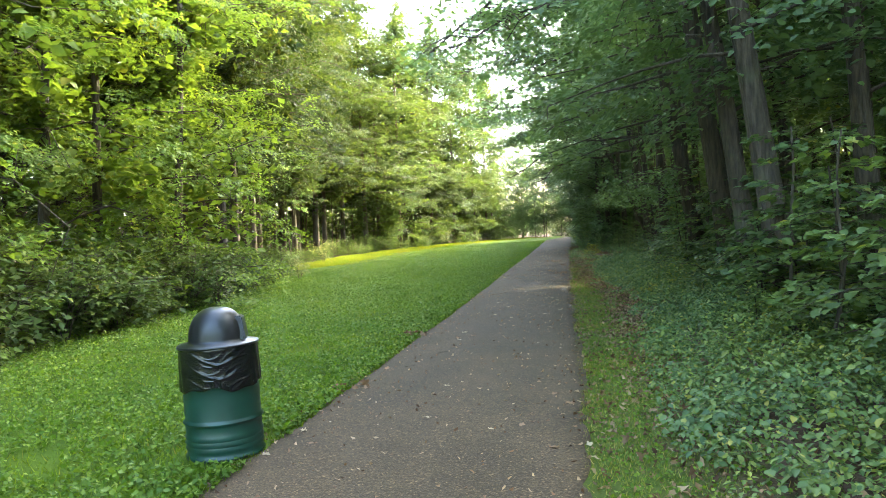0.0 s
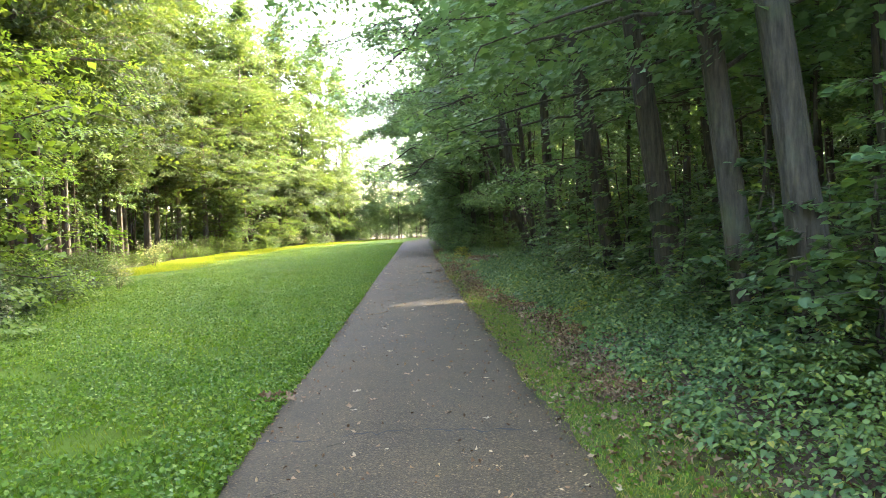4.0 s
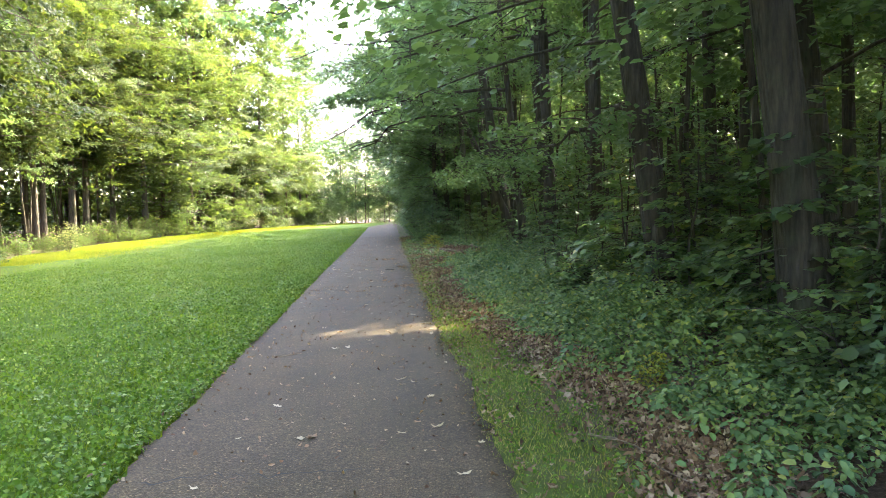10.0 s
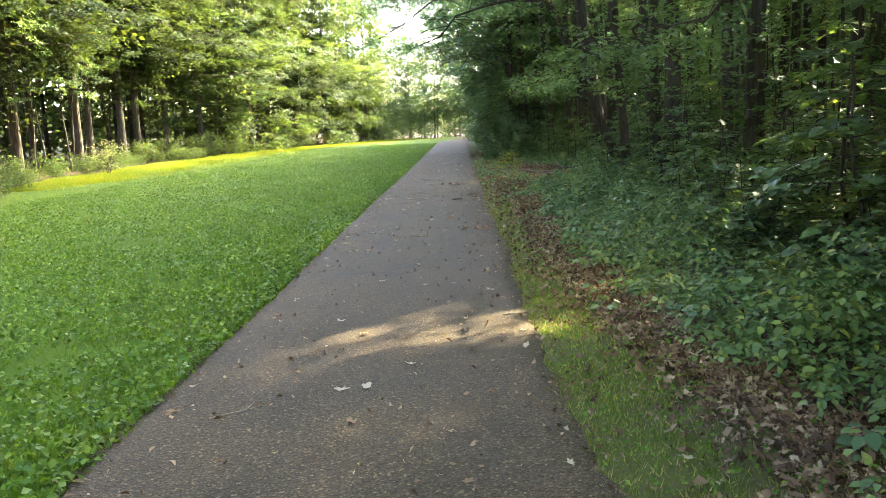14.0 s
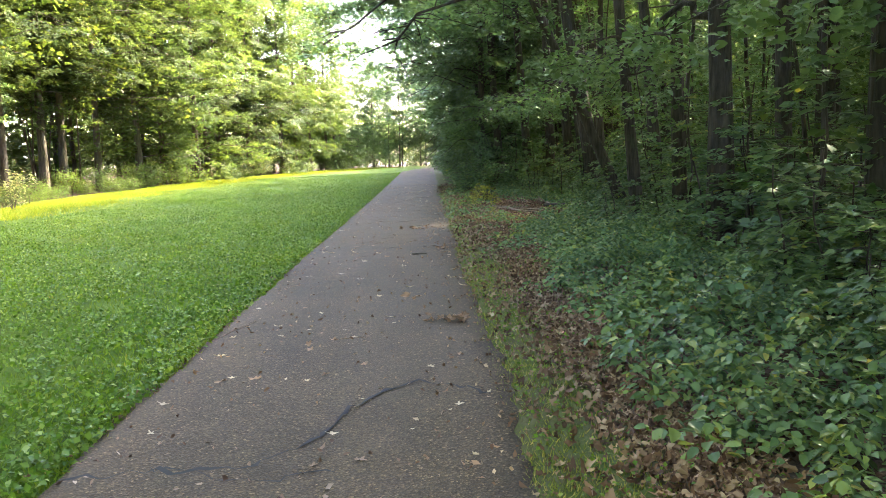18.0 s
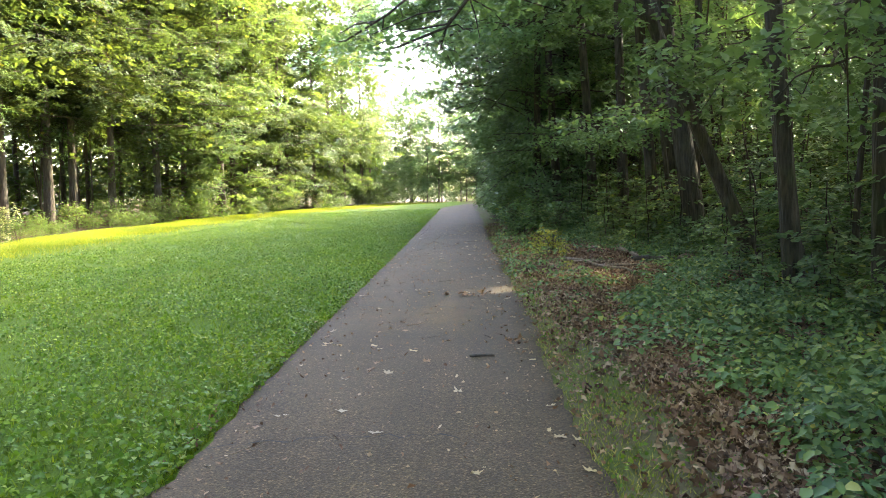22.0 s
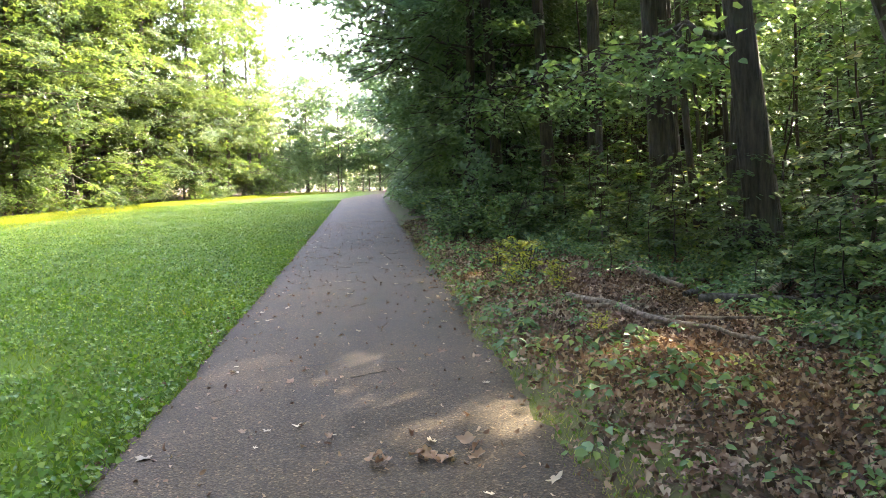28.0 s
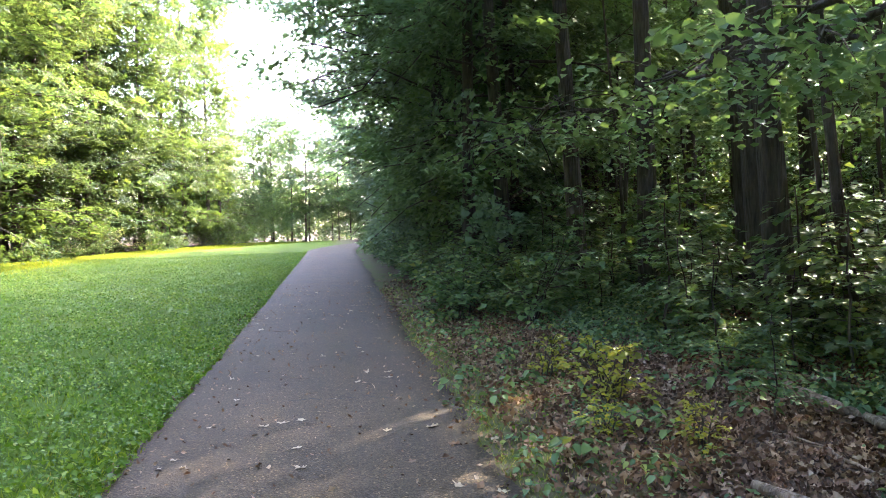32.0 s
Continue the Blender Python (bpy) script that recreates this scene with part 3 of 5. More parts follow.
# x, y, thickness, lean
TRUNKS = [(4.2, 2.1, 1.35, 7.7), (5.6, 2.8, 1.2, 3.5), (4.6, 7.5, 1.6, 7.5), (7.06, 11.1, 1.15, 7.5), (4.6, 11.2, 1.45, 9), (4.1, 3.5, 1.15, 7.5), (6.0, 12.9, 0.8, 2),
          (4.95, 16.2, 1.0, 1), (4.65, 19.2, 1.1, 2), (4.83, 23.8, 0.8, 5.6), (5.15, 25.7, 0.8, 24), (5.4, 29.6, 1.3, 9.5), (5.9, 31.6, 0.7, 0), (5.1, 22.2, 0.8, 2),
          (5.3, 36.4, 1.0, 2), (6.46, 35.0, 1.3, 6), (5.35, 32.9, 1.0, 5), (4.75, 38.2, 1.0, 4), (5.7, 45.4, 1.2, 3), (6.8, 47.0, 1.2, 0), (7.56, 15.1, 0.9, 0), (6.1, 20.5, 0.9, 2), (8.5, 20.4, 1.0, 0)]
wood = []
for x, y, s, lean in TRUNKS:
    kind = near_edge[k % 2] if y < 11.5 else deep[k % 3] if x > 7 and 14 < y < 21 else edge[k % 3]
    wood.append(put_copy(kind, x, y, rng.uniform(-30, 30), s * 0.84, float(np.interp(y, [10, 27, 31, 38, 42, 46], [0.95, 1.15, 1.5, 1.5, 1.15, 0.95])) * (1 if s > 0.75 else 0.8), group="trees at the edge of the wood", label="grey-brown woodland tree with overhanging green branches", lean=lean, sink=0.05))
    k += 1
for y in [-13, -10, -7, -4, 28.2, 36.8, 40.2, 42.4, 44.0, 46.8] + list(np.arange(49, 86, 2.9)):
    x = float(mid_x(y)) + (rng.uniform(3.4, 4.6) if y > 40 else rng.uniform(6.2, 7.5))
    put_copy(far_edge[k % 3] if y > 38 else edge[k % 3], x, float(y), rng.uniform(-35, 35), rng.uniform(0.85, 1.1), float(np.interp(y, [10, 28, 40, 44, 50], [0.95, 1.2, 1.3, 1.1, 0.85])), group="trees at the edge of the wood", label="grey-brown woodland tree with overhanging green branches", lean=rng.uniform(0, 6))
    k += 1
for y in (40.8, 44.2, 47.8):
    put_copy(far_edge[k % 3], float(mid_x(y)) + rng.uniform(3.0, 3.5), y, rng.uniform(-25, 25), rng.uniform(0.85, 1.0), rng.uniform(0.9, 1.05), group="trees at the edge of the wood", label="grey-brown woodland tree with overhanging green branches")
    k += 1
GAPS = ((9.6, 2.4), (25.6, 1.5))                             # the sun falls in along these lines
placed = [(a, b) for a, b, *_ in TRUNKS]
while len(placed) < 118:
    y = rng.uniform(-14, 88)
    x = float(mid_x(y)) + rng.uniform(8.0 if y < 26 else 5.6, 24)
    # keep the trunks apart, and the gap in the canopy open
    if min(math.hypot(x - a, y - b) for a, b in placed) < 1.1 or min(abs((y - g - 1.07 * x) * 0.68) - w for g, w in GAPS) < (0 if x < 17 else -0.8):
        continue
    placed.append((x, y))
    h = lift(x, y)
    tall_one = h > 1.35
    put_copy(deep_tall[k % 2] if tall_one else deep[k % 3], x, y, rng.uniform(0, 360), rng.uniform(0.8, 1.1), rng.uniform(0.85, 1.05) * (h / 1.6 if tall_one else h * (0.8 if y - 1.07 * x > 35 and x < 9 else 1)), group="trees in the wood", label="straight dark woodland tree with high leafy crown", lean=rng.uniform(-3, 5))
    k += 1
# unseen trees added along the sun's direction to shade the far lawn
for i in range(32):
    x = rng.uniform(7, 30)
    put_copy(deep[k % 3], x, 1.07 * x + rng.uniform(56, 74), rng.uniform(0, 360), rng.uniform(0.9, 1.15), rng.uniform(0.85, 1.0), group="trees in the wood", label="straight dark woodland tree with high leafy crown", lean=rng.uniform(-3, 4))
    k += 1
# the wood closes at the far end of the gaps
rng_g = np.random.default_rng(55)
for i in range(26):
    x = rng_g.uniform(21, 34)
    put_copy(far_edge[i % 3], x, 1.07 * x + (25.6 if i % 3 else 9.6) + rng_g.uniform(-7, 7), rng_g.uniform(0, 360), rng_g.uniform(0.8, 0.95), rng_g.uniform(0.8, 0.95), group="trees in the wood", label="straight dark woodland tree with high leafy crown", lean=rng_g.uniform(-3, 4))
# tall trees added out of view, to keep sun off the left border
for i in range(14):
    x = rng_g.uniform(8.5, 15)
    put_copy(deep_tall[i % 2], x, 1.07 * x + rng_g.uniform(37, 47), rng_g.uniform(0, 360), rng_g.uniform(0.85, 1.0), rng_g.uniform(0.8, 0.95), group="trees in the wood", label="straight dark woodland tree with high leafy crown", lean=rng_g.uniform(-3, 3))
for i in range(120):
    if i % 3 == 0:
        y = rng.uniform(12, 80)
        x = float(lawn_x(y)) - rng.uniform(2.2, 9)
    else:
        y = rng.uniform(-8, 62)
        x = float(mid_x(y)) + rng.uniform(5.0, 15)
    put_copy(slim[k % 3], x, y, rng.uniform(0, 360), rng.uniform(0.7, 1.3), group="slim stems in the wood", label="slim dark stem of a young woodland tree", lean=rng.uniform(-5, 7), nod=rng.uniform(-4, 4))
    k += 1


def bough(owner, start, tip, sprays, per, leaf, material, seed):
    """A long limb of a tree that reaches out over the path, with its twigs and its leaves."""
    rng = np.random.default_rng(seed)
    a, b = Vector(start), Vector(tip)
    s = np.linspace(0, 1, 9)
    lp = np.array([a.lerp(b, t) for t in s])
    lp[:, 2] += np.sin(s * math.pi) * (b - a).length * 0.10
    lp[1:-1] += rng.normal(0, 0.07, (7, 3))
    pieces, P, N = [tube(lp, 0.055 * (1 - 0.85 * s) + 0.006, 6)], [], []
    for q in range(sprays):
        u = rng.uniform(0.3, 1.0)
        c = np.array([np.interp(u, s, lp[:, i]) for i in range(3)])
        c2 = c + rng.normal(0, 1, 3) * [0.75, 0.75, 0.22] - [0, 0, 0.22]
        pieces.append(tube(np.stack([c, (c + c2) / 2 + [0, 0, 0.08], c2]), [0.014, 0.010, 0.005], 4))
        rad = rng.uniform(0.35, 0.75)
        an, rd = rng.uniform(0, 2 * math.pi, per), np.sqrt(rng.random(per)) * rad
        P.append(np.stack([c2[0] + np.cos(an) * rd, c2[1] + np.sin(an) * rd, c2[2] - 0.25 * rd + rng.normal(0, 0.07, per)], 1))
        N.append(np.stack([rng.normal(0, 0.5, per), rng.normal(0, 0.5, per), np.ones(per)], 1))
    inv = owner.matrix_basis.inverted()
    V, F = merged(pieces)
    limb = part_of("bough", mesh_of("bough", V, F, BARK, True), owner)
    V, F = leaf_quads(np.concatenate(P), np.concatenate(N), leaf, rng, 0.8, full=True)
    fol = part_of("bough_leaves", mesh_of("bough_leaves", V, F, material), limb)
    limb.matrix_parent_inverse = inv


# tree, start, tip, sprays
BOUGHS = [(4, (3.57, 11.2, 6.5), (-1.3, 14.8, 5.0), 44), (0, (3.44, 2.1, 5.6), (-1.5, 5.6, 5.0), 40), (2, (3.73, 7.5, 6.4), (-1.6, 9.6, 6.0), 44),
          (7, (4.9, 16.2, 6.5), (-2.4, 19.5, 7.4), 110), (7, (4.9, 16.2, 8.5), (-2.6, 22.0, 9.4), 80), (8, (4.46, 19.2, 5.5), (0.4, 22.0, 5.2), 40), (9, (4.34, 23.8, 5.0), (-1.4, 26.3, 3.7), 34), (9, (4.4, 23.8, 4.4), (-0.5, 24.3, 3.2), 18),
          (9, (4.28, 23.8, 5.6), (-2.9, 28.0, 6.6), 46), (11, (4.4, 29.6, 6.0), (-0.6, 33.0, 6.6), 46), (14, (5.05, 36.4, 7.0), (-1.0, 39.0, 8.2), 50), (17, (4.3, 38.2, 8.0), (-2.4, 43.0, 9.4), 50), (18, (5.2, 45.4, 8.5), (-5.6, 52.0, 9.4), 60), (17, (4.3, 38.2, 7.0), (-3.4, 42.3, 6.7), 120), (18, (5.0, 45.4, 7.0), (-2.0, 48.0, 7.8), 110), (14, (5.1, 36.4, 5.5), (-0.8, 37.5, 5.6), 80), (18, (5.0, 45.4, 5.0), (-1.0, 49.0, 5.4), 90), (15, (5.62, 35.0, 8.0), (-1.8, 38.0, 8.0), 100),
          (17, (4.3, 38.2, 8.5), (-2.8, 42.5, 8.6), 150), (17, (4.3, 38.2, 7.5), (-1.8, 41.0, 7.2), 150), (14, (5.2, 36.4, 3.0), (2.9, 36.0, 2.4), 18), (11, (4.9, 29.6, 3.0), (3.5, 31.0, 2.6), 14)]
# low branches that hang over the verge
rng_b = np.random.default_rng(77)
for o, (x, y, s, lean) in enumerate(TRUNKS):
    if y > 11 and x < 6:
        h, d = 3.0, rng_b.uniform(-2.2, 2.2)
        BOUGHS.append((o, (x - h * math.tan(radians(lean)), y, h), (3.4 + 0.12 * (x - 4) + rng_b.uniform(0.1, 0.9), y + d, h + rng_b.uniform(-0.6, 0.2)), 13 if y < 28 else 7))
for i, (o, a, b, n) in enumerate(BOUGHS):
    bough(wood[o], a, b, n, 44, 0.10, LEAF_WOOD, 300 + i)


# ---- saplings and shrubs ----
def make_shrub(seed, height, radius, stems, sprays, per, leaf, material, label, flat=0.16):
    rng = np.random.default_rng(seed)
    pieces, P, N = [], [], []
    for k in range(stems):
        az, out = rng.uniform(0, 2 * math.pi), radius * rng.uniform(0.15, 0.75)
        h = height * rng.uniform(0.65, 1.0)
        s = np.linspace(0, 1, 5)
        sp = np.stack([math.cos(az) * out * s ** 1.4 + 0.05 * math.cos(az), math.sin(az) * out * s ** 1.4 + 0.05 * math.sin(az), h * s - 0.05], 1)
        sp[1:] += rng.normal(0, 0.03, (4, 3))
        pieces.append(tube(sp, (0.006 + 0.010 * height / 2) * (1 - 0.75 * s), 4))
        for q in range(sprays):
            u = rng.uniform(0.25, 1.0)
            c = np.array([np.interp(u, s, sp[:, i]) for i in range(3)])
            a2, r2 = rng.uniform(0, 2 * math.pi), radius * rng.uniform(0.15, 0.6)
            c2 = c + [math.cos(a2) * r2, math.sin(a2) * r2, rng.uniform(-0.05, 0.15) * height * 0.5]
            c2[2] = max(c2[2], 0.12)
            pieces.append(tube(np.stack([c, (c + c2) / 2 + [0, 0, 0.04], c2]), [0.006, 0.005, 0.003], 3))
            rad = radius * rng.uniform(0.18, 0.36)
            an, rd = rng.uniform(0, 2 * math.pi, per), np.sqrt(rng.random(per)) * rad
            P.append(np.stack([c2[0] + np.cos(an) * rd, c2[1] + np.sin(an) * rd, np.maximum(0.06, c2[2] - 0.25 * rd + rng.normal(0, flat * rad, per))], 1))
            N.append(np.stack([rng.normal(0.2 * math.cos(a2), 0.38, per), rng.normal(0.2 * math.sin(a2), 0.38, per), np.ones(per)], 1))
    root = new("shrub", None)
    quads = merged([p for p in pieces])
    part_of("branchwork", mesh_of("branchwork", *quads, BARK, True), root)
    V, F = leaf_quads(np.concatenate(P), np.concatenate(N), leaf, rng, 0.7)
    part_of("foliage", mesh_of("foliage", V, F, material), root)
    return tagged(root, label, "shrub")


def make_sapling(seed, height, reach, branches, per, leaf, material, label):
    """A young maple: a thin stem and flat tiers of broad leaves."""
    rng = np.random.default_rng(seed)
    s = np.linspace(0, 1, 7)
    st = np.stack([np.cumsum(rng.normal(0, 0.05, 7)) * height * 0.4, np.cumsum(rng.normal(0, 0.05, 7)) * height * 0.4, height * s - 0.06], 1)
    st[:, :2] -= st[0, :2]
    pieces, P, N, D = [], [], [], []
    for b in range(branches):
        f = 0.22 + 0.78 * (b + rng.random()) / branches
        o = np.array([np.interp(f, s, st[:, i]) for i in range(3)])
        az = b * 2.4 + rng.uniform(-0.5, 0.5)
        d, e = np.array([math.cos(az), math.sin(az)]), np.array([-math.sin(az), math.cos(az)])
        far = reach * (1.15 - 0.75 * f) * rng.uniform(0.7, 1.15)
        rise, fall = rng.uniform(0.05, 0.35), rng.uniform(0.15, 0.45)
        u = np.linspace(0, 1, 5)
        lp = o + np.stack([d[0] * far * u, d[1] * far * u, far * (rise * u - fall * u ** 2)], 1)
        pieces.append(tube(lp, 0.007 * (1 - 0.7 * u), 4))
        m = max(6, int(per * far / reach))
        v = np.sqrt(rng.uniform(0.03, 1.0, m))
        w = rng.uniform(-1, 1, m) * 0.46 * far * np.sqrt(v) * (1.25 - v * 0.7)
        P.append(np.stack([o[0] + d[0] * far * v + e[0] * w, o[1] + d[1] * far * v + e[1] * w, o[2] + far * (rise * v - fall * v * v) - 0.22 * np.abs(w) + rng.normal(0, 0.02, m)], 1))
        N.append(np.stack([rng.normal(0.25 * d[0], 0.25, m), rng.normal(0.25 * d[1], 0.25, m), np.ones(m)], 1))
        D.append(np.stack([d[0] + e[0] * np.sign(w) * 0.9, d[1] + e[1] * np.sign(w) * 0.9, np.full(m, -0.25)], 1) + rng.normal(0, 0.3, (m, 3)))
    root = new("sapling", None)
    stem = part_of("stem", mesh_of("stem", *tube(st, 0.006 + 0.008 * height * (1 - 0.8 * s), 5), BARK, True), root)
    tagged(part_of("branchwork", mesh_of("branchwork", *merged(pieces), BARK, True), stem), kind="stuff")
    P = np.concatenate(P)
    P[:, 2] = np.maximum(P[:, 2], 0.07)
    part_of("foliage", mesh_of("foliage", *leaf_quads(P, np.concatenate(N), leaf, rng, 0.95, 0.08, np.concatenate(D), full=True), material), root)
    return tagged(root, label, "sapling")


sapling = [make_sapling(400 + i, 2.7 - 0.42 * i, 1.05 - 0.06 * i, 17 - 2 * i, 52, 0.098, LEAF_UNDER, "leafy maple sapling at the edge of the wood") for i in range(5)]
low = [make_shrub(410 + i, 1.0, 0.75, 7, 7, 20, 0.085, LEAF_UNDER, "low bush with broad green leaves on the woodland floor") for i in range(3)]
sunny = [make_shrub(420 + i, 1.5 - 0.2 * i, 1.1, 7, 7, 18, 0.11, LEAF_SUN, "rounded bush with light green leaves at the lawn's border", 0.5) for i in range(3)]
C_Y = [-30, -2, 3, 6, 9, 12, 17, 20, 23, 25, 27, 30, 33, 40, 90]
C_X = [1.95, 1.95, 2.3, 2.65, 2.4, 2.15, 2.2, 2.45, 2.5, 3.2, 4.1, 4.0, 3.1, 2.6, 2.6]


def cover_x(y):
    """Where the ground plants begin, right of the path."""
    return np.interp(y, C_Y, C_X) + mid_x(y)


def understorey_x(y):
    """Where the saplings begin, right of the ground plants."""
    return cover_x(y) + np.interp(y, [-3, 1, 4, 8, 12, 17, 20, 24, 27, 32, 36, 40], [1.1, 1.0, 1.1, 1.3, 1.3, 1.2, 1.2, 1.0, 0.5, 0.5, 0.6, 0.3])


for i in range(226):
    y = rng.uniform(2, 52) if i < 165 else rng.uniform(25, 40) if i < 205 else rng.uniform(52, 84)
    off = rng.random() ** 1.5 * 4.6
    x = float(understorey_x(y)) + 0.25 + off
    put_copy(sapling[k % 5], x, y, rng.uniform(0, 360), rng.uniform(0.5, 0.8) if off < 0.8 else rng.uniform(0.65, 1.15), group="saplings at the edge of the wood", lean=rng.uniform(-4, 10))
    k += 1
for i in range(68):
    y = -5 + i * 0.36 if i < 34 else rng.uniform(7, 21)
    put_copy(sapling[k % 5], float(understorey_x(y)) + rng.uniform(0.4, 2.0), y, rng.uniform(0, 360), rng.uniform(0.8, 1.1), group="saplings at the edge of the wood", lean=rng.uniform(-3, 8))
    k += 1
for x, y, s in [(3.3, 0.3, 0.6), (3.7, -1.2, 0.7), (3.9, 2.4, 0.8), (4.2, 0.8, 0.9), (3.9, -2.8, 0.8), (3.3, 4.0, 0.45), (4.3, 33.6, 0.7), (3.4, 30.0, 0.35), (3.9, 31.6, 0.6), (4.4, 28.2, 0.4)]:
    put_copy(sapling[k % 5], x, y, rng.uniform(0, 360), s, group="saplings at the edge of the wood")
    k += 1
for i in range(80):
    y = rng.uniform(-10, 80)
    x = float(cover_x(y)) + rng.uniform(1.2 if 3 < y < 24 else 0.5, 4.5)
    put_copy(low[k % 3], x, y, rng.uniform(0, 360), rng.uniform(0.6, 1.15), group="low bushes in the wood")
    k += 1
for i in range(96):
    y = -14 + i * 1.05 + rng.uniform(-0.4, 0.4)
    x = float(lawn_x(y)) - rng.uniform(0.1, 1.5)
    put_copy(sunny[k % 3], x, y, rng.uniform(0, 360), rng.uniform(0.5, 0.95) if 16 < y < 52 else rng.uniform(0.6, 1.3), group="bushes along the lawn's border")
    k += 1
for i in range(12):
    y = 1.5 + i * 1.25
    put_copy(sunny[k % 3], float(lawn_x(y)) - rng.uniform(0.6, 1.6), y, rng.uniform(0, 360), rng.uniform(1.0, 1.5), group="bushes along the lawn's border")
    k += 1
for i in range(54):
    y = 35.5 + i * 0.85
    put_copy(low[k % 3], float(mid_x(y)) + rng.uniform(2.0, 3.1), y, rng.uniform(0, 360), rng.uniform(0.8, 1.5), group="low bushes in the wood")
    k += 1
# ---- the far end ----
young = [make_tree(500 + i, 7.5 + i, 0.06, 1.2, 1.7, 24, 3, 20, 0.15, LEAF_FAR, spread=0.7, bend=0.3, profile="round", label="slender young tree with pale airy leaves", sides=6) for i in range(3)]
for i in range(46):
    x = -13 + i * 0.75 + rng.uniform(-0.4, 0.4)
    y = 88 + rng.uniform(0, 9) - 0.05 * (x + 13)
    put_copy(young[k % 3], x, y, rng.uniform(0, 360), rng.uniform(0.95, 1.5), group="young trees at the end of the lawn")
    k += 1
golden = make_shrub(440, 0.75, 0.35, 7, 4, 9, 0.065, LEAF_YELLOW, "small weed with yellow-green leaves among dead leaves")
for x, y, s in [(2.75, 6.9, 0.5), (2.9, 8.6, 0.45), (2.45, 30.7, 1.0), (2.25, 31.9, 0.8), (2.6, 29.5, 0.6), (2.1, 29.9, 0.5), (2.55, 30.9, 0.9), (2.3, 27.0, 0.35), (2.6, 6.6, 0.4)]:
    put_copy(golden, x, y, rng.uniform(0, 360), s, group="yellow weeds beside the path")
pale = make_shrub(441, 1.7, 0.9, 7, 6, 16, 0.10, LEAF_PALE, "pale whitish-green bush at the lawn's border", 0.5)
for x, y, s in [(-14.3, 37.4, 0.9), (-9.6, 20.0, 0.6), (-12.7, 66.0, 1.1), (-11.9, 69.5, 1.2), (-11.2, 72.5, 1.0), (-8.1, 9.5, 0.7)]:
    put_copy(pale, x, y, rng.uniform(0, 360), s, group="pale bushes at the lawn's border")

for s in [golden, pale] + leafy + tall + cone + back + edge + near_edge + far_edge + deep  + deep_tall + slim + sapling + low + sunny + young:
    clear(s)


# ---- undergrowth and far woods ----
def leaf_mass(name, centres, each, sd, size, material, seed, label, category="woods"):
    """Many leaves in loose clumps about the given centres."""
    rng = np.random.default_rng(seed)
    P = (centres[:, None] + rng.normal(0, 1, (len(centres), each, 3)) * sd).reshape(-1, 3)
    P[:, 2] = np.maximum(P[:, 2], gz(P[:, 0], P[:, 1]) + 0.08)
    N = rng.normal(0, 0.5, P.shape) + [0, 0, 1]
    ob = new(name, mesh_of(name, *leaf_quads(P, N, size, rng, 0.75), material))
    tagged(ob, label, category, kind="stuff")


def box_of(n, x0, x1, y0, y1, z0, z1, seed, power=1.0):
    rng = np.random.default_rng(seed)
    return np.stack([rng.uniform(x0, x1, n), rng.uniform(y0, y1, n), z0 + rng.random(n) ** power * (z1 - z0)], 1)


c = box_of(2300, 6.4, 25, -16, 90, 0.2, 6.5, 51, 1.3)
c[:, 0] += mid_x(c[:, 1])
leaf_mass("undergrowth", c, 36, [0.6, 0.6, 0.16], 0.15, LEAF_UNDER, 52, "leafy undergrowth among the dark trunks", "undergrowth")
c = box_of(520, -16, -2.2, -16, 94, 0.2, 2.6, 53, 1.6)
c[:, 0] += lawn_x(c[:, 1])
# shade behind the border is put into these leaves' darker colour
leaf_mass("undergrowth", c, 22, [0.55, 0.55, 0.22], 0.20, LEAF_SHADED, 54, "leafy undergrowth behind the lawn's border", "undergrowth")
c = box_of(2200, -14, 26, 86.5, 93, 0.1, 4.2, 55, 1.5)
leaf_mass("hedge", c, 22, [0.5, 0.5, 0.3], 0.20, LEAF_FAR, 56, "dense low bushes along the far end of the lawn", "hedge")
# the woods' depth shade is painted in: same darkened leaf colour below
leaf_mass("undergrowth", box_of(900, 20, 30, -25, 105, 0.0, 3.5, 57, 1.2), 20, [0.8, 0.8, 0.35], 0.36, LEAF_SHADED, 58, "low leafy undergrowth deep in the wood", "undergrowth")
leaf_mass("far_woods", box_of(3000, 25, 44, -35, 115, 0, 20, 61, 1.2), 32, [1.3, 1.3, 0.9], 0.72, LEAF_SHADED, 61, "distant green woods behind the tree trunks")
leaf_mass("far_woods", box_of(2000, -44, -24, -35, 115, 0, 21, 62, 1.0), 30, [1.3, 1.3, 0.9], 0.72, LEAF_SHADED, 62, "distant green woods behind the lawn's border")
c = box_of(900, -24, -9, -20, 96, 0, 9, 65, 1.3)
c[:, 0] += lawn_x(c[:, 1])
leaf_mass("far_woods", c, 22, [0.9, 0.9, 0.5], 0.5, LEAF_SHADED, 66, "green woods deep behind the lawn's border, leaves darkened as if shaded")
leaf_mass("far_woods", box_of(520, -30, 50, 98, 122, 0, 5.5, 63, 1.1), 26, [1.3, 1.3, 0.7], 0.5, LEAF_FAR, 63, "distant green woods beyond the young trees")
leaf_mass("far_woods", box_of(420, -30, 30, -50, -28, 0, 16, 64), 26, [1.3, 1.3, 0.9], 0.8, LEAF_WOOD, 64, "distant green woods behind the start of the path")

# ---- ground plants, turf and dead leaves ----
def scatter(n, x0, x1, y0, y1, rng):
    return rng.uniform(x0, x1, n), rng.uniform(y0, y1, n)


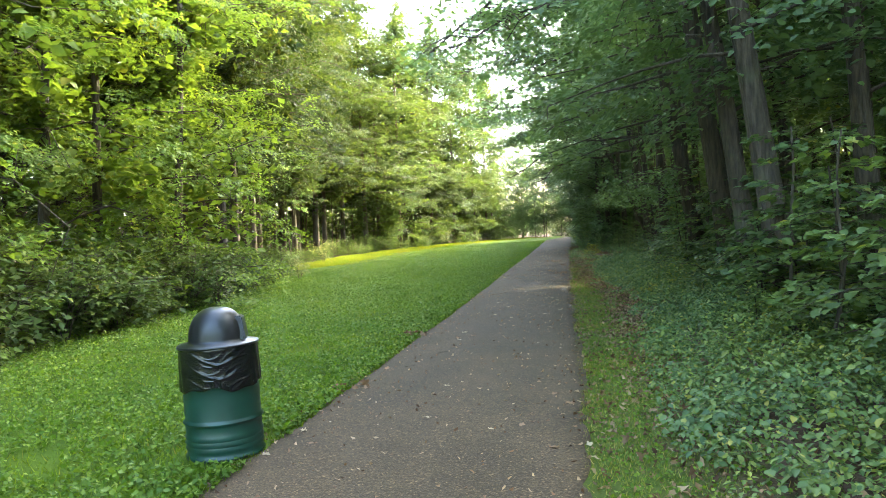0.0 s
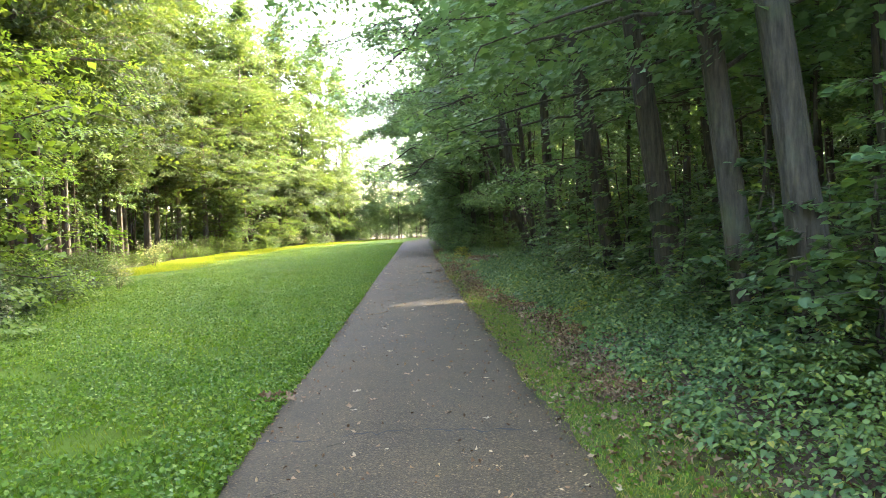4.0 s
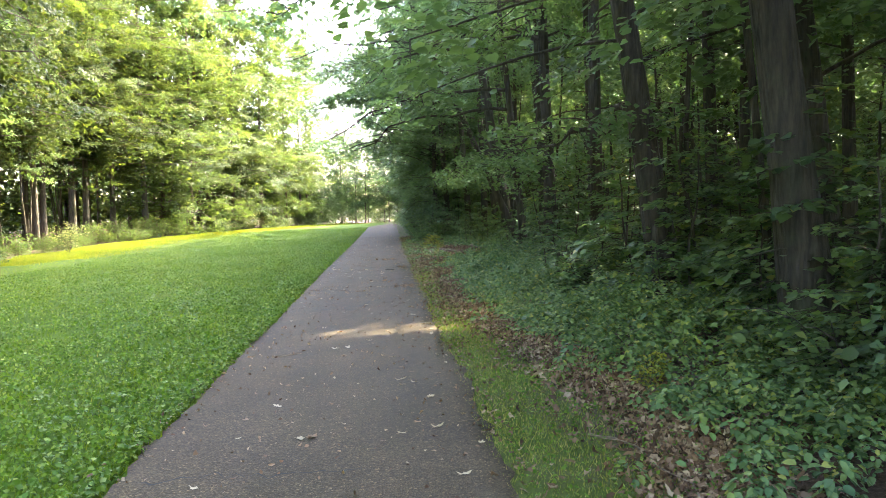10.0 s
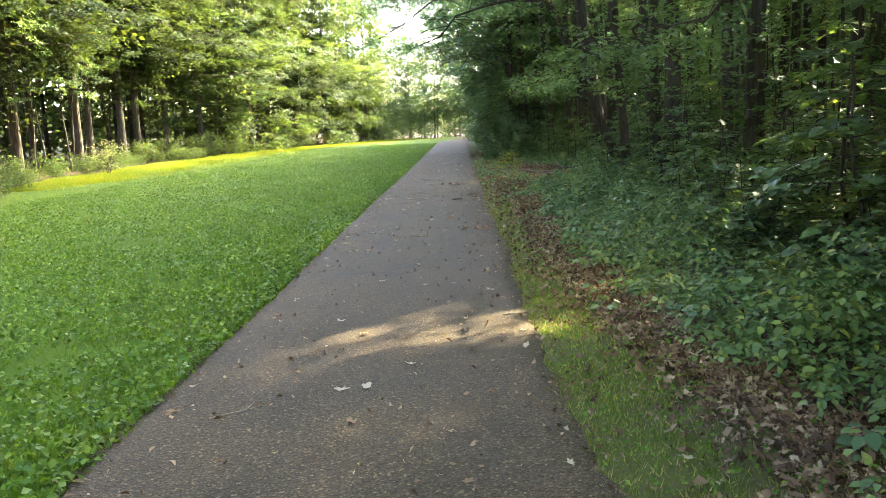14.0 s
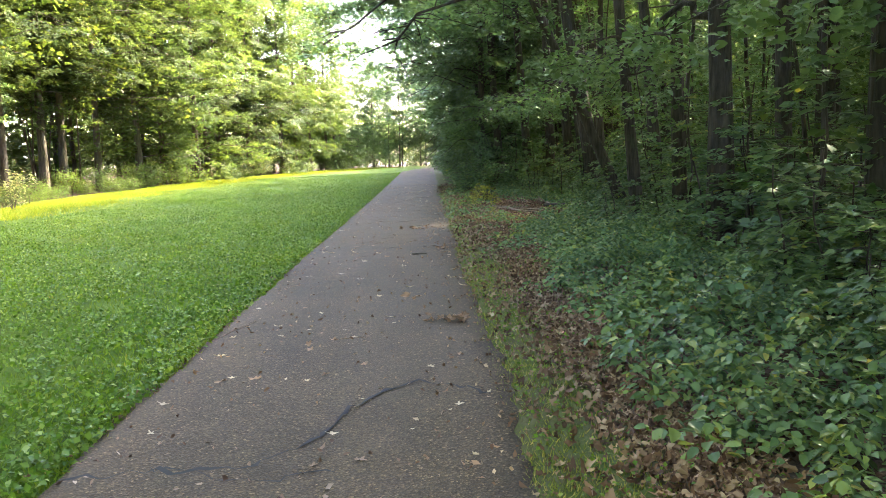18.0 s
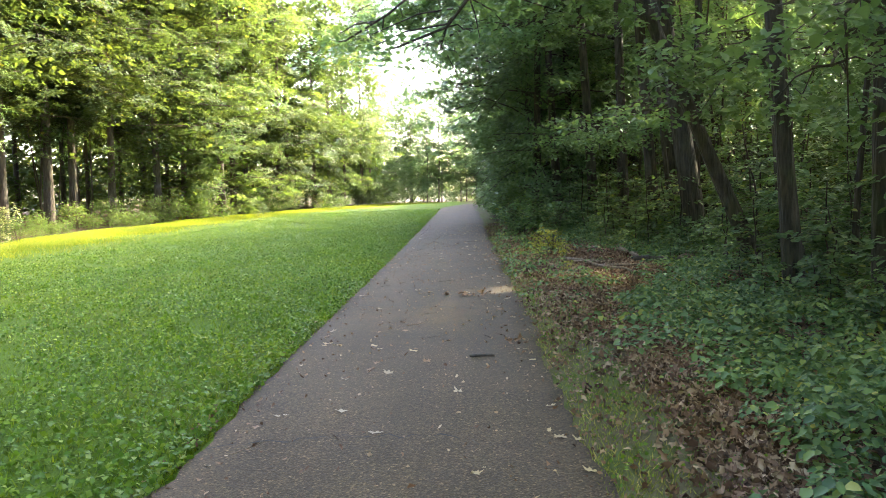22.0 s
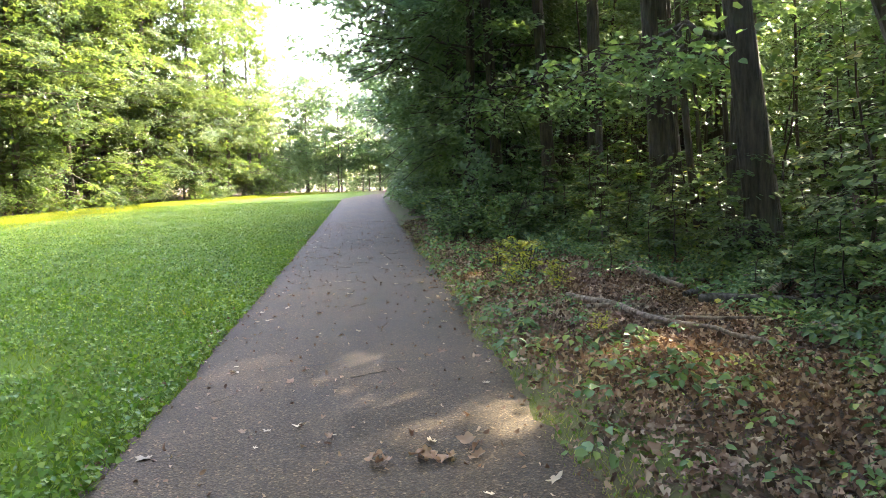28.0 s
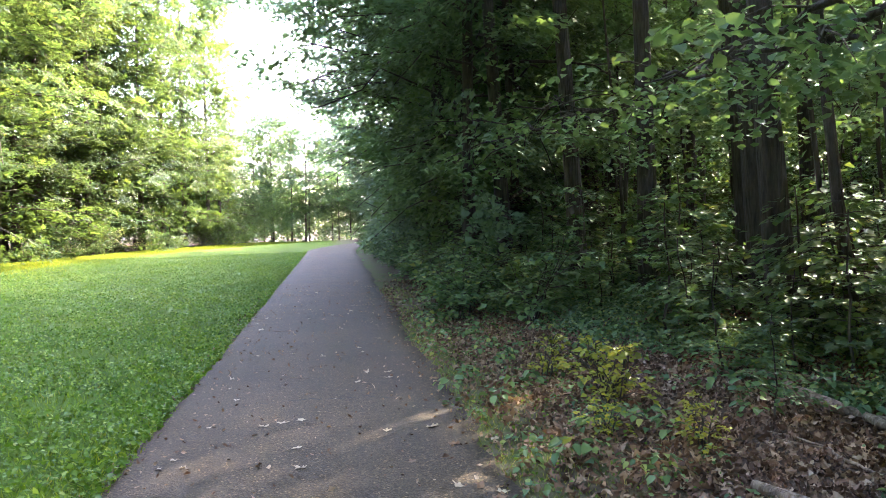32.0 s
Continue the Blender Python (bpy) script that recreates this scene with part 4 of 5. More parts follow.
def ground_plants():
    """Knee-high nettle-like stems, and low creepers with broader leaves."""
    rng = np.random.default_rng(71)
    x, y = scatter(28000, 1.7, 9.0, -10, 46, rng)
    x = x + mid_x(y)
    dx = x - cover_x(y)
    keep = (dx > 0.16 * rng.normal(size=len(x)) + 0.22 * smooth_noise(x, y, 2.9, 8)) & (rng.random(len(x)) < np.clip(1.2 - dx * 0.2, 0.22, 1))
    keep &= ~((y > 23) & (dx > -0.2) & (smooth_noise(x, y, 1.6, 5) < -0.1) & (rng.random(len(x)) < 0.75))
    x, y, dx = x[keep], y[keep], dx[keep]
    # a few strays in the dead leaves
    sx, sy = scatter(240, 1.75, 3.6, -9, 44, rng)
    tx, ty = scatter(100, 1.3, 2.6, 20, 38, rng)
    sx, sy = np.concatenate([sx, tx]), np.concatenate([sy, ty])
    x, y, dx = np.concatenate([x, sx]), np.concatenate([y, sy]), np.concatenate([dx, np.zeros(len(sx))])
    creep = smooth_noise(x, y, 1.1, 12) + np.interp(y, [-10, 4, 12, 16, 40], [-0.5, -0.7, 0.0, 0.5, 0.5]) + 0.5 * rng.normal(size=len(x)) > 0.1
    hill = (1 + 0.4 * smooth_noise(x, y, 1.3, 4) + 0.25 * smooth_noise(x, y, 4.1, 6)) * (0.55 + 0.8 * rng.random(len(x)))
    h = np.where(creep, 0.10 + 0.16 * np.clip(dx / 1.2, 0, 1), 0.15 + 0.33 * np.clip(dx / 1.1, 0, 1)) * hill
    vigour = rng.uniform(0.6, 1.3, len(x))
    P, N, H, S = [], [], [], []
    for lev, count, which in ((1.0, 7, ~creep), (0.74, 7, ~creep), (0.45, 6, ~creep), (1.0, 9, creep), (0.55, 6, creep)):
        q = which.nonzero()[0]
        m = len(q)
        an = rng.uniform(0, 2 * math.pi, m)
        low = count == 9 or (count == 6 and lev == 0.55)
        for c in range(count):
            a = an + c * 2 * math.pi / count + rng.normal(0, 0.3, m)
            r = rng.uniform(0.02, 0.15, m) if low else rng.uniform(0.015, 0.05, m) + (1 - lev) * 0.08
            P.append(np.stack([x[q] + np.cos(a) * r, y[q] + np.sin(a) * r, gz(x[q], y[q]) + h[q] * lev * (1 - 0.12 * r / 0.1) + rng.normal(0, 0.018, m)], 1))
            N.append(np.stack([np.cos(a) * 0.4 + rng.normal(0, 0.38, m), np.sin(a) * 0.4 + rng.normal(0, 0.38, m), np.ones(m)], 1))
            H.append(np.stack([np.cos(a), np.sin(a), np.full(m, -0.15)], 1) + rng.normal(0, 0.35 if low else 0.1, (m, 3)))
            S.append((0.066 if low else 0.056) * np.interp(y[q], [-4, 8], [0.82, 1]) * vigour[q])
    P, N, H, S = np.concatenate(P), np.concatenate(N), np.concatenate(H), np.concatenate(S)
    close = P[:, 0] - mid_x(P[:, 1]) < 4.4
    for sel, full in ((close, True), (~close, False)):
        V, F = leaf_quads(P[sel], N[sel], S[sel], rng, 0.72, 0.13, H[sel], full=full)
        ob = new("ground_plants", mesh_of("ground_plants", V, F, LEAF_COOL))
        tagged(ob, "dense knee-high green ground plants under the trees", "ground cover", kind="stuff")


ground_plants()


def blades(name, x, y, rng, height, width, material, label):
    n = len(x)
    a = rng.uniform(0, 2 * math.pi, n)
    h = height * rng.uniform(0.5, 1.3, n)
    z = gz(x, y) - 0.004
    lean = rng.normal(0, 0.55, (n, 2)) * h[:, None]
    A = np.stack([x - np.cos(a) * width / 2, y - np.sin(a) * width / 2, z], 1)
    B = np.stack([x + np.cos(a) * width / 2, y + np.sin(a) * width / 2, z], 1)
    C = np.stack([x + lean[:, 0], y + lean[:, 1], z + h], 1)
    V = np.stack([A, B, C], 1).reshape(-1, 3)
    ob = new(name, mesh_of(name, V, np.arange(3 * n).reshape(-1, 3), material))
    tagged(ob, label, "grass", kind="stuff")


rg = np.random.default_rng(81)
n = 520000
b = rg.uniform(-10, 62, n)
d = rg.random(n) ** 1.7 * 13.5
p = np.clip(1.0 - d / 14, 0, 1) / (1 + np.maximum(0, b - 30) / 9) ** 1.3
ok = (rg.random(n) < p * 0.42) & (mid_x(b) - HALF + 0.04 - d > lawn_x(b))
blades("grass", (mid_x(b) - HALF + 0.04 * rg.random(n) - d)[ok], b[ok], rg, 0.052, 0.012, GRASS, "mown bright green grass of the lawn")
a, b = scatter(240000, 1.12, 2.5, -10, 42, rg)
ok = rg.random(len(a)) < np.clip(1.1 - (a - 1.2) / np.maximum(cover_x(b) - mid_x(b) - 1.2, 0.3) * 0.95, 0.05, 1)
ok &= rg.random(len(a)) < np.interp(b, [12, 20], [1, 0.5]) * np.clip(0.75 + 0.6 * smooth_noise(a, b, 3.3, 2), 0.15, 1)
ok &= ~((b > 20) & (rg.random(len(a)) < np.interp(a, [1.3, 1.8], [0.1, 0.7])))
blades("grass", a[ok] + mid_x(b[ok]), b[ok], rg, 0.034, 0.008, VERGE_GRASS, "thin mown grass verge beside the path")

# rank grass along the lawn's border, yellow to stand for the sunlit strip
n = 120000
b = 29 + 57 * rg.random(n) ** 1.2
a = lawn_x(b) - 0.5 + np.abs(rg.normal(0, 1.8, n)) * np.interp(b, [29, 36], [0.3, 1]) + 0.25 * smooth_noise(b, b, 0.9, 3)
blades("grass", a, b, rg, 0.10, 0.020, SUNLIT_GRASS, "rank grass along the lawn's border, sunlit yellow put into its colour")

n = 290000
a, b = scatter(n, 0, 1, 0, 1, rg)
b = -10 + 72 * b ** 1.35
a = -1.15 - a ** 1.5 * 9.5
keep = (smooth_noise(a, b, 2.3, 7) + 0.5 * smooth_noise(a, b, 5.1, 9) > -0.8) | (a > -1.6)
keep &= np.hypot(a + 1.45, b + 4.15) > 0.42 + 0.1 * rg.random(n)
a, b = a[keep], b[keep]
a2, b2 = scatter(34000, 1.2, 2.4, -10, 36, rg)
thin = rg.random(len(b2)) < np.interp(b2, [-4, 4, 12, 21], [1, 0.6, 0.35, 0.12])
a, b = np.concatenate([a, a2[thin]]), np.concatenate([b, b2[thin]])
wide = np.where(a < 0, 0.041, 0.026)
P = np.stack([a + mid_x(b), b, gz(a, b) + rg.uniform(0.018, 0.075, len(a))], 1)
N = rg.normal(0, 0.7, P.shape) + [0, 0, 1]
ob = new("clover", mesh_of("clover", *leaf_quads(P, N, wide, rg, 0.8, 0.12), CLOVER))
tagged(ob, "small round-leaved weeds in the turf beside the path", "ground cover", kind="stuff")


def litter():
    rng = np.random.default_rng(91)
    x, y = scatter(70000, 1.25, 6.5, -10, 44, rng)
    x2, y2 = scatter(36000, 1.4, 6.0, 21, 36, rng)
    y3 = rng.uniform(1, 22, 26000)
    x3 = cover_x(y3) - mid_x(y3) - 0.15 + rng.normal(0, 0.26, 26000)
    x, y = np.concatenate([x, x2, x3]), np.concatenate([y, y2, y3])
    c = cover_x(y) - mid_x(y)
    band = np.exp(-((x - (c - 0.25)) / 0.42) ** 2)
    wide = np.interp(y, [19, 23, 33, 37], [0, 1, 1, 0]) * np.clip((x - 1.5) / 0.6, 0.05, 1)
    p = np.clip(np.maximum(band * np.interp(y, [-10, 2, 5, 10, 14, 20], [0.25, 0.5, 1, 0.9, 0.7, 0.9]), wide) + np.interp(y, [12, 20], [0.07, 0.32]), 0, 1)
    ok = rng.random(len(x)) < p
    x, y = x[ok] + mid_x(y[ok]), y[ok]
    # the ragged line along both edges of the asphalt
    ey = rng.uniform(-9, 42, 2400)
    ex = np.where(rng.random(2400) < 0.68, rng.normal(1.22, 0.07, 2400), rng.normal(-1.24, 0.05, 2400)) + mid_x(ey)
    x, y = np.concatenate([x, ex]), np.concatenate([y, ey])
    P = np.stack([x, y, gz(x, y) + rng.uniform(0.008, 0.035, len(x))], 1)
    N = rng.normal(0, 0.7, P.shape) + [0, 0, 1]
    near = (x - mid_x(y) < 3.7) & (y < 37)
    edge_line = np.arange(len(x)) >= len(x) - 2400
    for sel, data in ((near, lobed_leaves(P[near], N[near], np.where(edge_line[near], 0.030, 0.047), rng)), (~near, leaf_quads(P[~near], N[~near], 0.058, rng, 0.62, 0.28))):
        ob = new("leaf_litter", mesh_of("leaf_litter", *data, LITTER))
        tagged(ob, "brown dead leaves lying under the trees", "dead leaves", kind="stuff")


litter()


# ---- things on the path ----
def lobed(seed, size):
    """A dry lobed leaf, slightly curled."""
    rng = np.random.default_rng(seed)
    m = 22
    a = np.linspace(0, 2 * math.pi, m, endpoint=False)
    lobes, deep = (2.5, 3.0, 3.5, 2.0)[seed % 4], rng.uniform(0.25, 0.45)
    r = (0.82 - deep + deep * 1.25 * np.abs(np.cos(a * lobes + 0.3 * rng.normal())) ** 1.1 + 0.24 * np.maximum(0, np.cos(a))) * (1 + 0.10 * rng.normal(size=m))
    V = [[0, 0, 0.004]] + [[size * 0.6 * q * math.cos(t), size * 0.52 * q * math.sin(t), size * 0.16 * abs(math.sin(t * 1.5 + seed)) * q * q + 0.003] for t, q in zip(a, r)]
    F = [[0, 1 + i, 1 + (i + 1) % m] for i in range(m)]
    return mesh_of("fallen_leaf", V, F, None, True)


leaf_shapes = []
for i in range(8):
    me = lobed(i, 0.085)
    me.materials.append(PALE_LEAF if i % 3 else LITTER)
    leaf_shapes.append(me)


def flat_on_path(x, y):
    return path_z(x, y) if abs(x - float(mid_x(y))) < HALF else gz(x, y) + 0.03


rg = np.random.default_rng(101)
known = [(-0.11, -3.3), (0.67, -3.58), (0.91, -4.18), (-0.15, -2.04), (-0.32, 1.56), (0.07, 3.75), (0.33, 0.92), (0.64, 0.68), (0.9, 4.85), (0.83, 6.73), (-0.1, 9.2), (0.57, 5.73), (0.72, 7.29), (0.28, 9.64), (-0.36, 10.84),
         (0.02, 8.68), (-0.23, 15.05), (-0.74, 14.31), (0.35, 16.13), (0.86, 13.63), (0.7, 14.45), (0.5, 17.64), (-0.1, 18.34), (-0.16, 19.84), (-0.5, 19.68), (0.13, 20.22), (0.61, 22.59), (-0.25, 22.18), (1.02, 26.3), (0.08, 27.48),
         (-0.03, 29.7), (0.87, 30.43), (0.39, 32.13), (0.99, 29.15), (0.74, 34.76), (1.14, 7.56), (1.58, 8.12)]
pts = known + [(float(rg.uniform(-1.05, 1.12)), float(np.clip(rg.normal(20, 13), -6.5, 44))) for _ in range(230)] + [(float(rg.normal(1.12, 0.12)), float(rg.uniform(-6, 40))) for _ in range(36)] + [(float(rg.normal(-1.2, 0.08)), float(rg.uniform(-6, 40))) for _ in range(14)]
for i, (x, y) in enumerate(pts):
    x += float(mid_x(y))
    ob = new("fallen_leaf", leaf_shapes[int(rg.integers(8))])
    s = float(rg.uniform(0.7, 1.1)) if i < len(known) else float(rg.uniform(0.3, 1.0))
    ob.matrix_basis = pose(x, y, float(flat_on_path(x, y)) + 0.002, float(rg.normal(0, 5)), float(rg.normal(0, 5)), float(rg.uniform(0, 360)))
    ob.scale = (s, s * float(rg.uniform(0.55, 1.0)), s * float(rg.uniform(0.8, 1.7)))
    tagged(ob, "dry pale fallen leaf on the asphalt", "leaf", "fallen leaves on the path")


def clump(x, y, n, seed, wide):
    rng = np.random.default_rng(seed)
    root = new("leaf_heap", None)
    z = float(flat_on_path(x, y))
    root.matrix_basis = pose(x, y, z)
    for _ in range(n):
        ob = part_of("leaf", leaf_shapes[int(rng.integers(3)) * 3], root)
        s = rng.uniform(0.6, 1.15)
        ob.matrix_basis = pose(rng.normal(0, wide), rng.normal(0, wide * 0.7), abs(rng.normal(0.018, 0.016)) + 0.006, rng.normal(0, 28), rng.normal(0, 28), rng.uniform(0, 360))
        ob.scale = (s, s, s * 1.8)
    tagged(root, "small heap of curled brown oak leaves", "leaf heap", "heaps of dead leaves")


for i, (x, y, n, wd) in enumerate([(-1.2, 1.8, 26, 0.09), (0.93, 15.87, 10, 0.06), (0.75, 15.95, 4, 0.05), (0.49, 24.2, 5, 0.06), (0.68, 24.25, 4, 0.08), (0.26, 24.15, 3, 0.05), (0.6, 16.9, 3, 0.05), (-1.15, -2.0, 10, 0.1), (0.95, 20.9, 6, 0.08)]):
    clump(x, y, n, 700 + i, wd)


def stick(x, y, turn, length, r, seed, name="twig", material=None, z=0.0, label="thin dry twig lying on the path", category="twig", group="twigs on the path", fork=True, bow=0.05, knots=8):
    rng = np.random.default_rng(seed)
    s = np.linspace(-0.5, 0.5, knots)
    ca, sa = math.cos(radians(turn)), math.sin(radians(turn))
    off = np.cumsum(rng.normal(0, bow * length / 3, knots)) * np.cos(s * math.pi)
    X, Y = x + ca * s * length - sa * off, y + sa * s * length + ca * off
    Z = np.array([float(flat_on_path(a, b)) for a, b in zip(X, Y)]) + r * 0.8 + z
    rad = r * (1 - 0.45 * (s + 0.5)) * (1 + 0.12 * rng.normal(size=knots))
    rad[[0, -1]] *= 0.8
    pieces = [tube(np.stack([X, Y, Z], 1), rad, 9 if r > 0.02 else 6)]
    root = new(name, mesh_of(name, *pieces[0], material or DEADWOOD, True))
    if fork:
        j = knots // 2
        q = np.array([X[j], Y[j], Z[j]])
        d = np.array([math.cos(radians(turn + 40)), math.sin(radians(turn + 40)), 0.05])
        part_of("side_twig", mesh_of("side_twig", *tube(np.stack([q, q + d * length * 0.2, q + d * length * 0.36 + [0, 0, 0.01]]), [r * 0.7, r * 0.55, r * 0.3], 5), material or DEADWOOD, True), root)
    tagged(root, label, category, group)
    return root


stick(0.61, 20.4, 5, 0.22, 0.016, 1, "stick", BARK, label="short thick dark stick on the asphalt", category="stick", fork=False, bow=0.02)
stick(1.08, 10.9, 15, 0.30, 0.008, 2)
stick(-1.01, 15.95, 72, 0.66, 0.006, 4, fork=False)
stick(0.07, 15.38, 3, 0.21, 0.006, 5, fork=False)
stick(-0.62, 8.9, 35, 0.34, 0.008, 3)
for i in range(42):
    y = float(rg.uniform(-5, 40))
    x = float(rg.uniform(-1.05, 1.2))
    stick(x, y, float(rg.normal(5, 40)), float(rg.uniform(0.08, 0.32)), float(rg.uniform(0.002, 0.0045)), 800 + i, fork=rg.random() < 0.4, material=BARK if i % 3 else DEADWOOD)

# fallen logs and branches in the dead leaves
LOGS = [(2.97, 27.4, -69, 2.8, 0.034, 0), (3.98, 29.9, -86, 1.5, 0.05, 0), (4.4, 29.0, 37, 1.6, 0.04, 1), (4.8, 28.65, 67, 1.5, 0.055, 0), (4.5, 25.85, -58, 1.7, 0.052, 0), (4.4, 27.8, -14, 1.5, 0.06, 1), (2.75, 27.9, -8, 0.6, 0.028, 0),
        (4.6, 30.8, -35, 1.4, 0.035, 0), (5.4, 27.6, -20, 1.4, 0.07, 1), (3.2, 29.2, 100, 0.9, 0.012, 0), (2.2, 7.6, 60, 0.6, 0.008, 0), (2.05, 9.4, 110, 0.7, 0.006, 0), (2.3, 22.9, 100, 0.8, 0.009, 0), (1.9, 5.2, 120, 0.5, 0.006, 0), (2.1, 4.4, 75, 0.8, 0.007, 0)]
for i, (x, y, turn, length, r, dark) in enumerate(LOGS):
    big = r > 0.025
    stick(x, y, turn, length, r, 900 + i, "log" if big else "dead_branch", BARK if dark else DEADWOOD, 0.0,
          "fallen dead log, bark worn pale, on brown leaves" if big and not dark else "dark rotting fallen log on brown leaves" if big else "thin dead branch on the verge", "log" if big else "branch", "fallen wood under the trees", fork=not dark, bow=0.085, knots=14)


# crumbs of leaf and bark on the asphalt
rg = np.random.default_rng(111)
a, b = rg.uniform(-1.12, 1.12, 5500), rg.uniform(-7, 44, 5500)
keep = rg.random(5500) < 0.35 + 0.65 * np.abs(a / 1.12) ** 2
a, b = a[keep], b[keep]
P = np.stack([a + mid_x(b), b, path_z(a + mid_x(b), b) + rg.uniform(0.006, 0.012, len(a))], 1)
N = rg.normal(0, 0.45, P.shape) + [0, 0, 1]
ob = new("leaf_crumbs", mesh_of("leaf_crumbs", *lobed_leaves(P, N, 0.026, rg, 5), LITTER))
tagged(ob, "small crumbs of dry leaf and bark on the asphalt", "debris", kind="stuff")

# ---- the litter bin ----
def lathe(profile, sides, cap=True):
    an = np.linspace(0, 2 * math.pi, sides, endpoint=False)
    V = [[r * math.cos(a), r * math.sin(a), z] for r, z in profile for a in an]
    m = len(profile)
    F = [[i * sides + j, i * sides + (j + 1) % sides, (i + 1) * sides + (j + 1) % sides, (i + 1) * sides + j] for i in range(m - 1) for j in range(sides)]
    return np.array(V), np.array(F)


def litter_bin(x, y):
    root = new("litter_bin", None)
    prof = [(0.0, 0.012), (0.255, 0.012), (0.262, 0.0), (0.278, 0.0), (0.280, 0.018), (0.268, 0.026)]
    for zc in (0.075, 0.115, 0.155):
        prof += [(0.268, zc - 0.018), (0.277, zc), (0.268, zc + 0.018)]
    prof += [(0.268, 0.235), (0.270, 0.243), (0.283, 0.256), (0.283, 0.262), (0.270, 0.275), (0.268, 0.285), (0.268, 0.50), (0.270, 0.51), (0.283, 0.522), (0.270, 0.536), (0.268, 0.55), (0.268, 0.775), (0.28, 0.78), (0.28, 0.79), (0.26, 0.79)]
    part_of("drum", mesh_of("drum", *lathe(prof, 64), DRUM_PAINT, True), root, "dark green painted steel drum with pressed rings")
    # black bag folded over the rim, hanging in swags
    rng = np.random.default_rng(5)
    sides, V = 150, []
    zs = list(np.linspace(0.792, 0.50, 64))
    for i, z in enumerate(zs):
        for j in range(sides):
            a = 2 * math.pi * j / sides
            f = i / (len(zs) - 1)
            da = (a + 1.15 + math.pi) % (2 * math.pi) - math.pi
            vee = (0.80 - z) * 62 + 9 * abs(da) ** 1.3
            swag = (max(0.0, math.sin(vee)) ** 6 * 0.006 + max(0.0, math.sin(vee * 1.9 + 3 * da + 4 * math.sin(5 * da))) ** 8 * 0.004) * math.exp(-(da / 0.75) ** 4) * min(1, 6 * f) * min(1, 6 * (1 - f))
            fold = 0.004 * math.sin(a * 17 + 3 * math.sin(a * 5) + z * 9) * f + 0.005 * math.sin(a * 7 + z * 30) * f * (1 - f)
            r = 0.281 + 0.004 * f + swag + fold
            hem = (0.018 * math.sin(a * 4 + 1) + 0.012 * math.sin(a * 9)) * max(0, f - 0.6) * 2
            V.append([r * math.cos(a), r * math.sin(a), z + hem])
    F = [[i * sides + j, i * sides + (j + 1) % sides, (i + 1) * sides + (j + 1) % sides, (i + 1) * sides + j] for i in range(len(zs) - 1) for j in range(sides)]
    part_of("bag", mesh_of("bag", V, F, BAG_FILM, True), root, "shiny black plastic bag folded over the rim")
    # domed hood with a flat-fronted flap
    prof = [(0.262, 0.785), (0.285, 0.785), (0.289, 0.788), (0.289, 0.798), (0.284, 0.803), (0.215, 0.815), (0.205, 0.83)]
    for t in np.linspace(0.0, 1.0, 14):
        prof.append((0.203 * math.cos(t * math.pi / 2) ** 0.75 + 0.001, 0.835 + 0.225 * math.sin(t * math.pi / 2) ** 1.05))
    V, F = lathe(prof, 72)
    hood = part_of("hood", mesh_of("hood", V, F, LID_PLASTIC, True), root, "glossy black domed plastic lid")
    bm = bmesh.new()
    # a wedge-shaped housing let into the dome, its face nearly upright
    for out, z, half in ((0.06, 0.818, 0.14), (0.212, 0.818, 0.11), (0.06, 1.0, 0.10), (0.186, 0.985, 0.075)):
        for side in (-half, half):
            bm.verts.new((out * 0.95 - side * 0.31, out * 0.31 + side * 0.95, z))
    bmesh.ops.convex_hull(bm, input=bm.verts[:])
    bmesh.ops.bevel(bm, geom=bm.edges[:], offset=0.008, segments=2, affect="EDGES")
    me = bpy.data.meshes.new("flap")
    bm.to_mesh(me)
    bm.free()
    me.materials.append(LID_PLASTIC)
    part_of("flap", me, hood, "black swing flap of the lid")
    root.matrix_basis = pose(x, y, float(gz(x, y)) + 0.012, 0, -1.8, 0)
    tagged(root, "green steel drum litter bin with black bag and domed lid", "litter bin")


litter_bin(-1.45, -4.15)


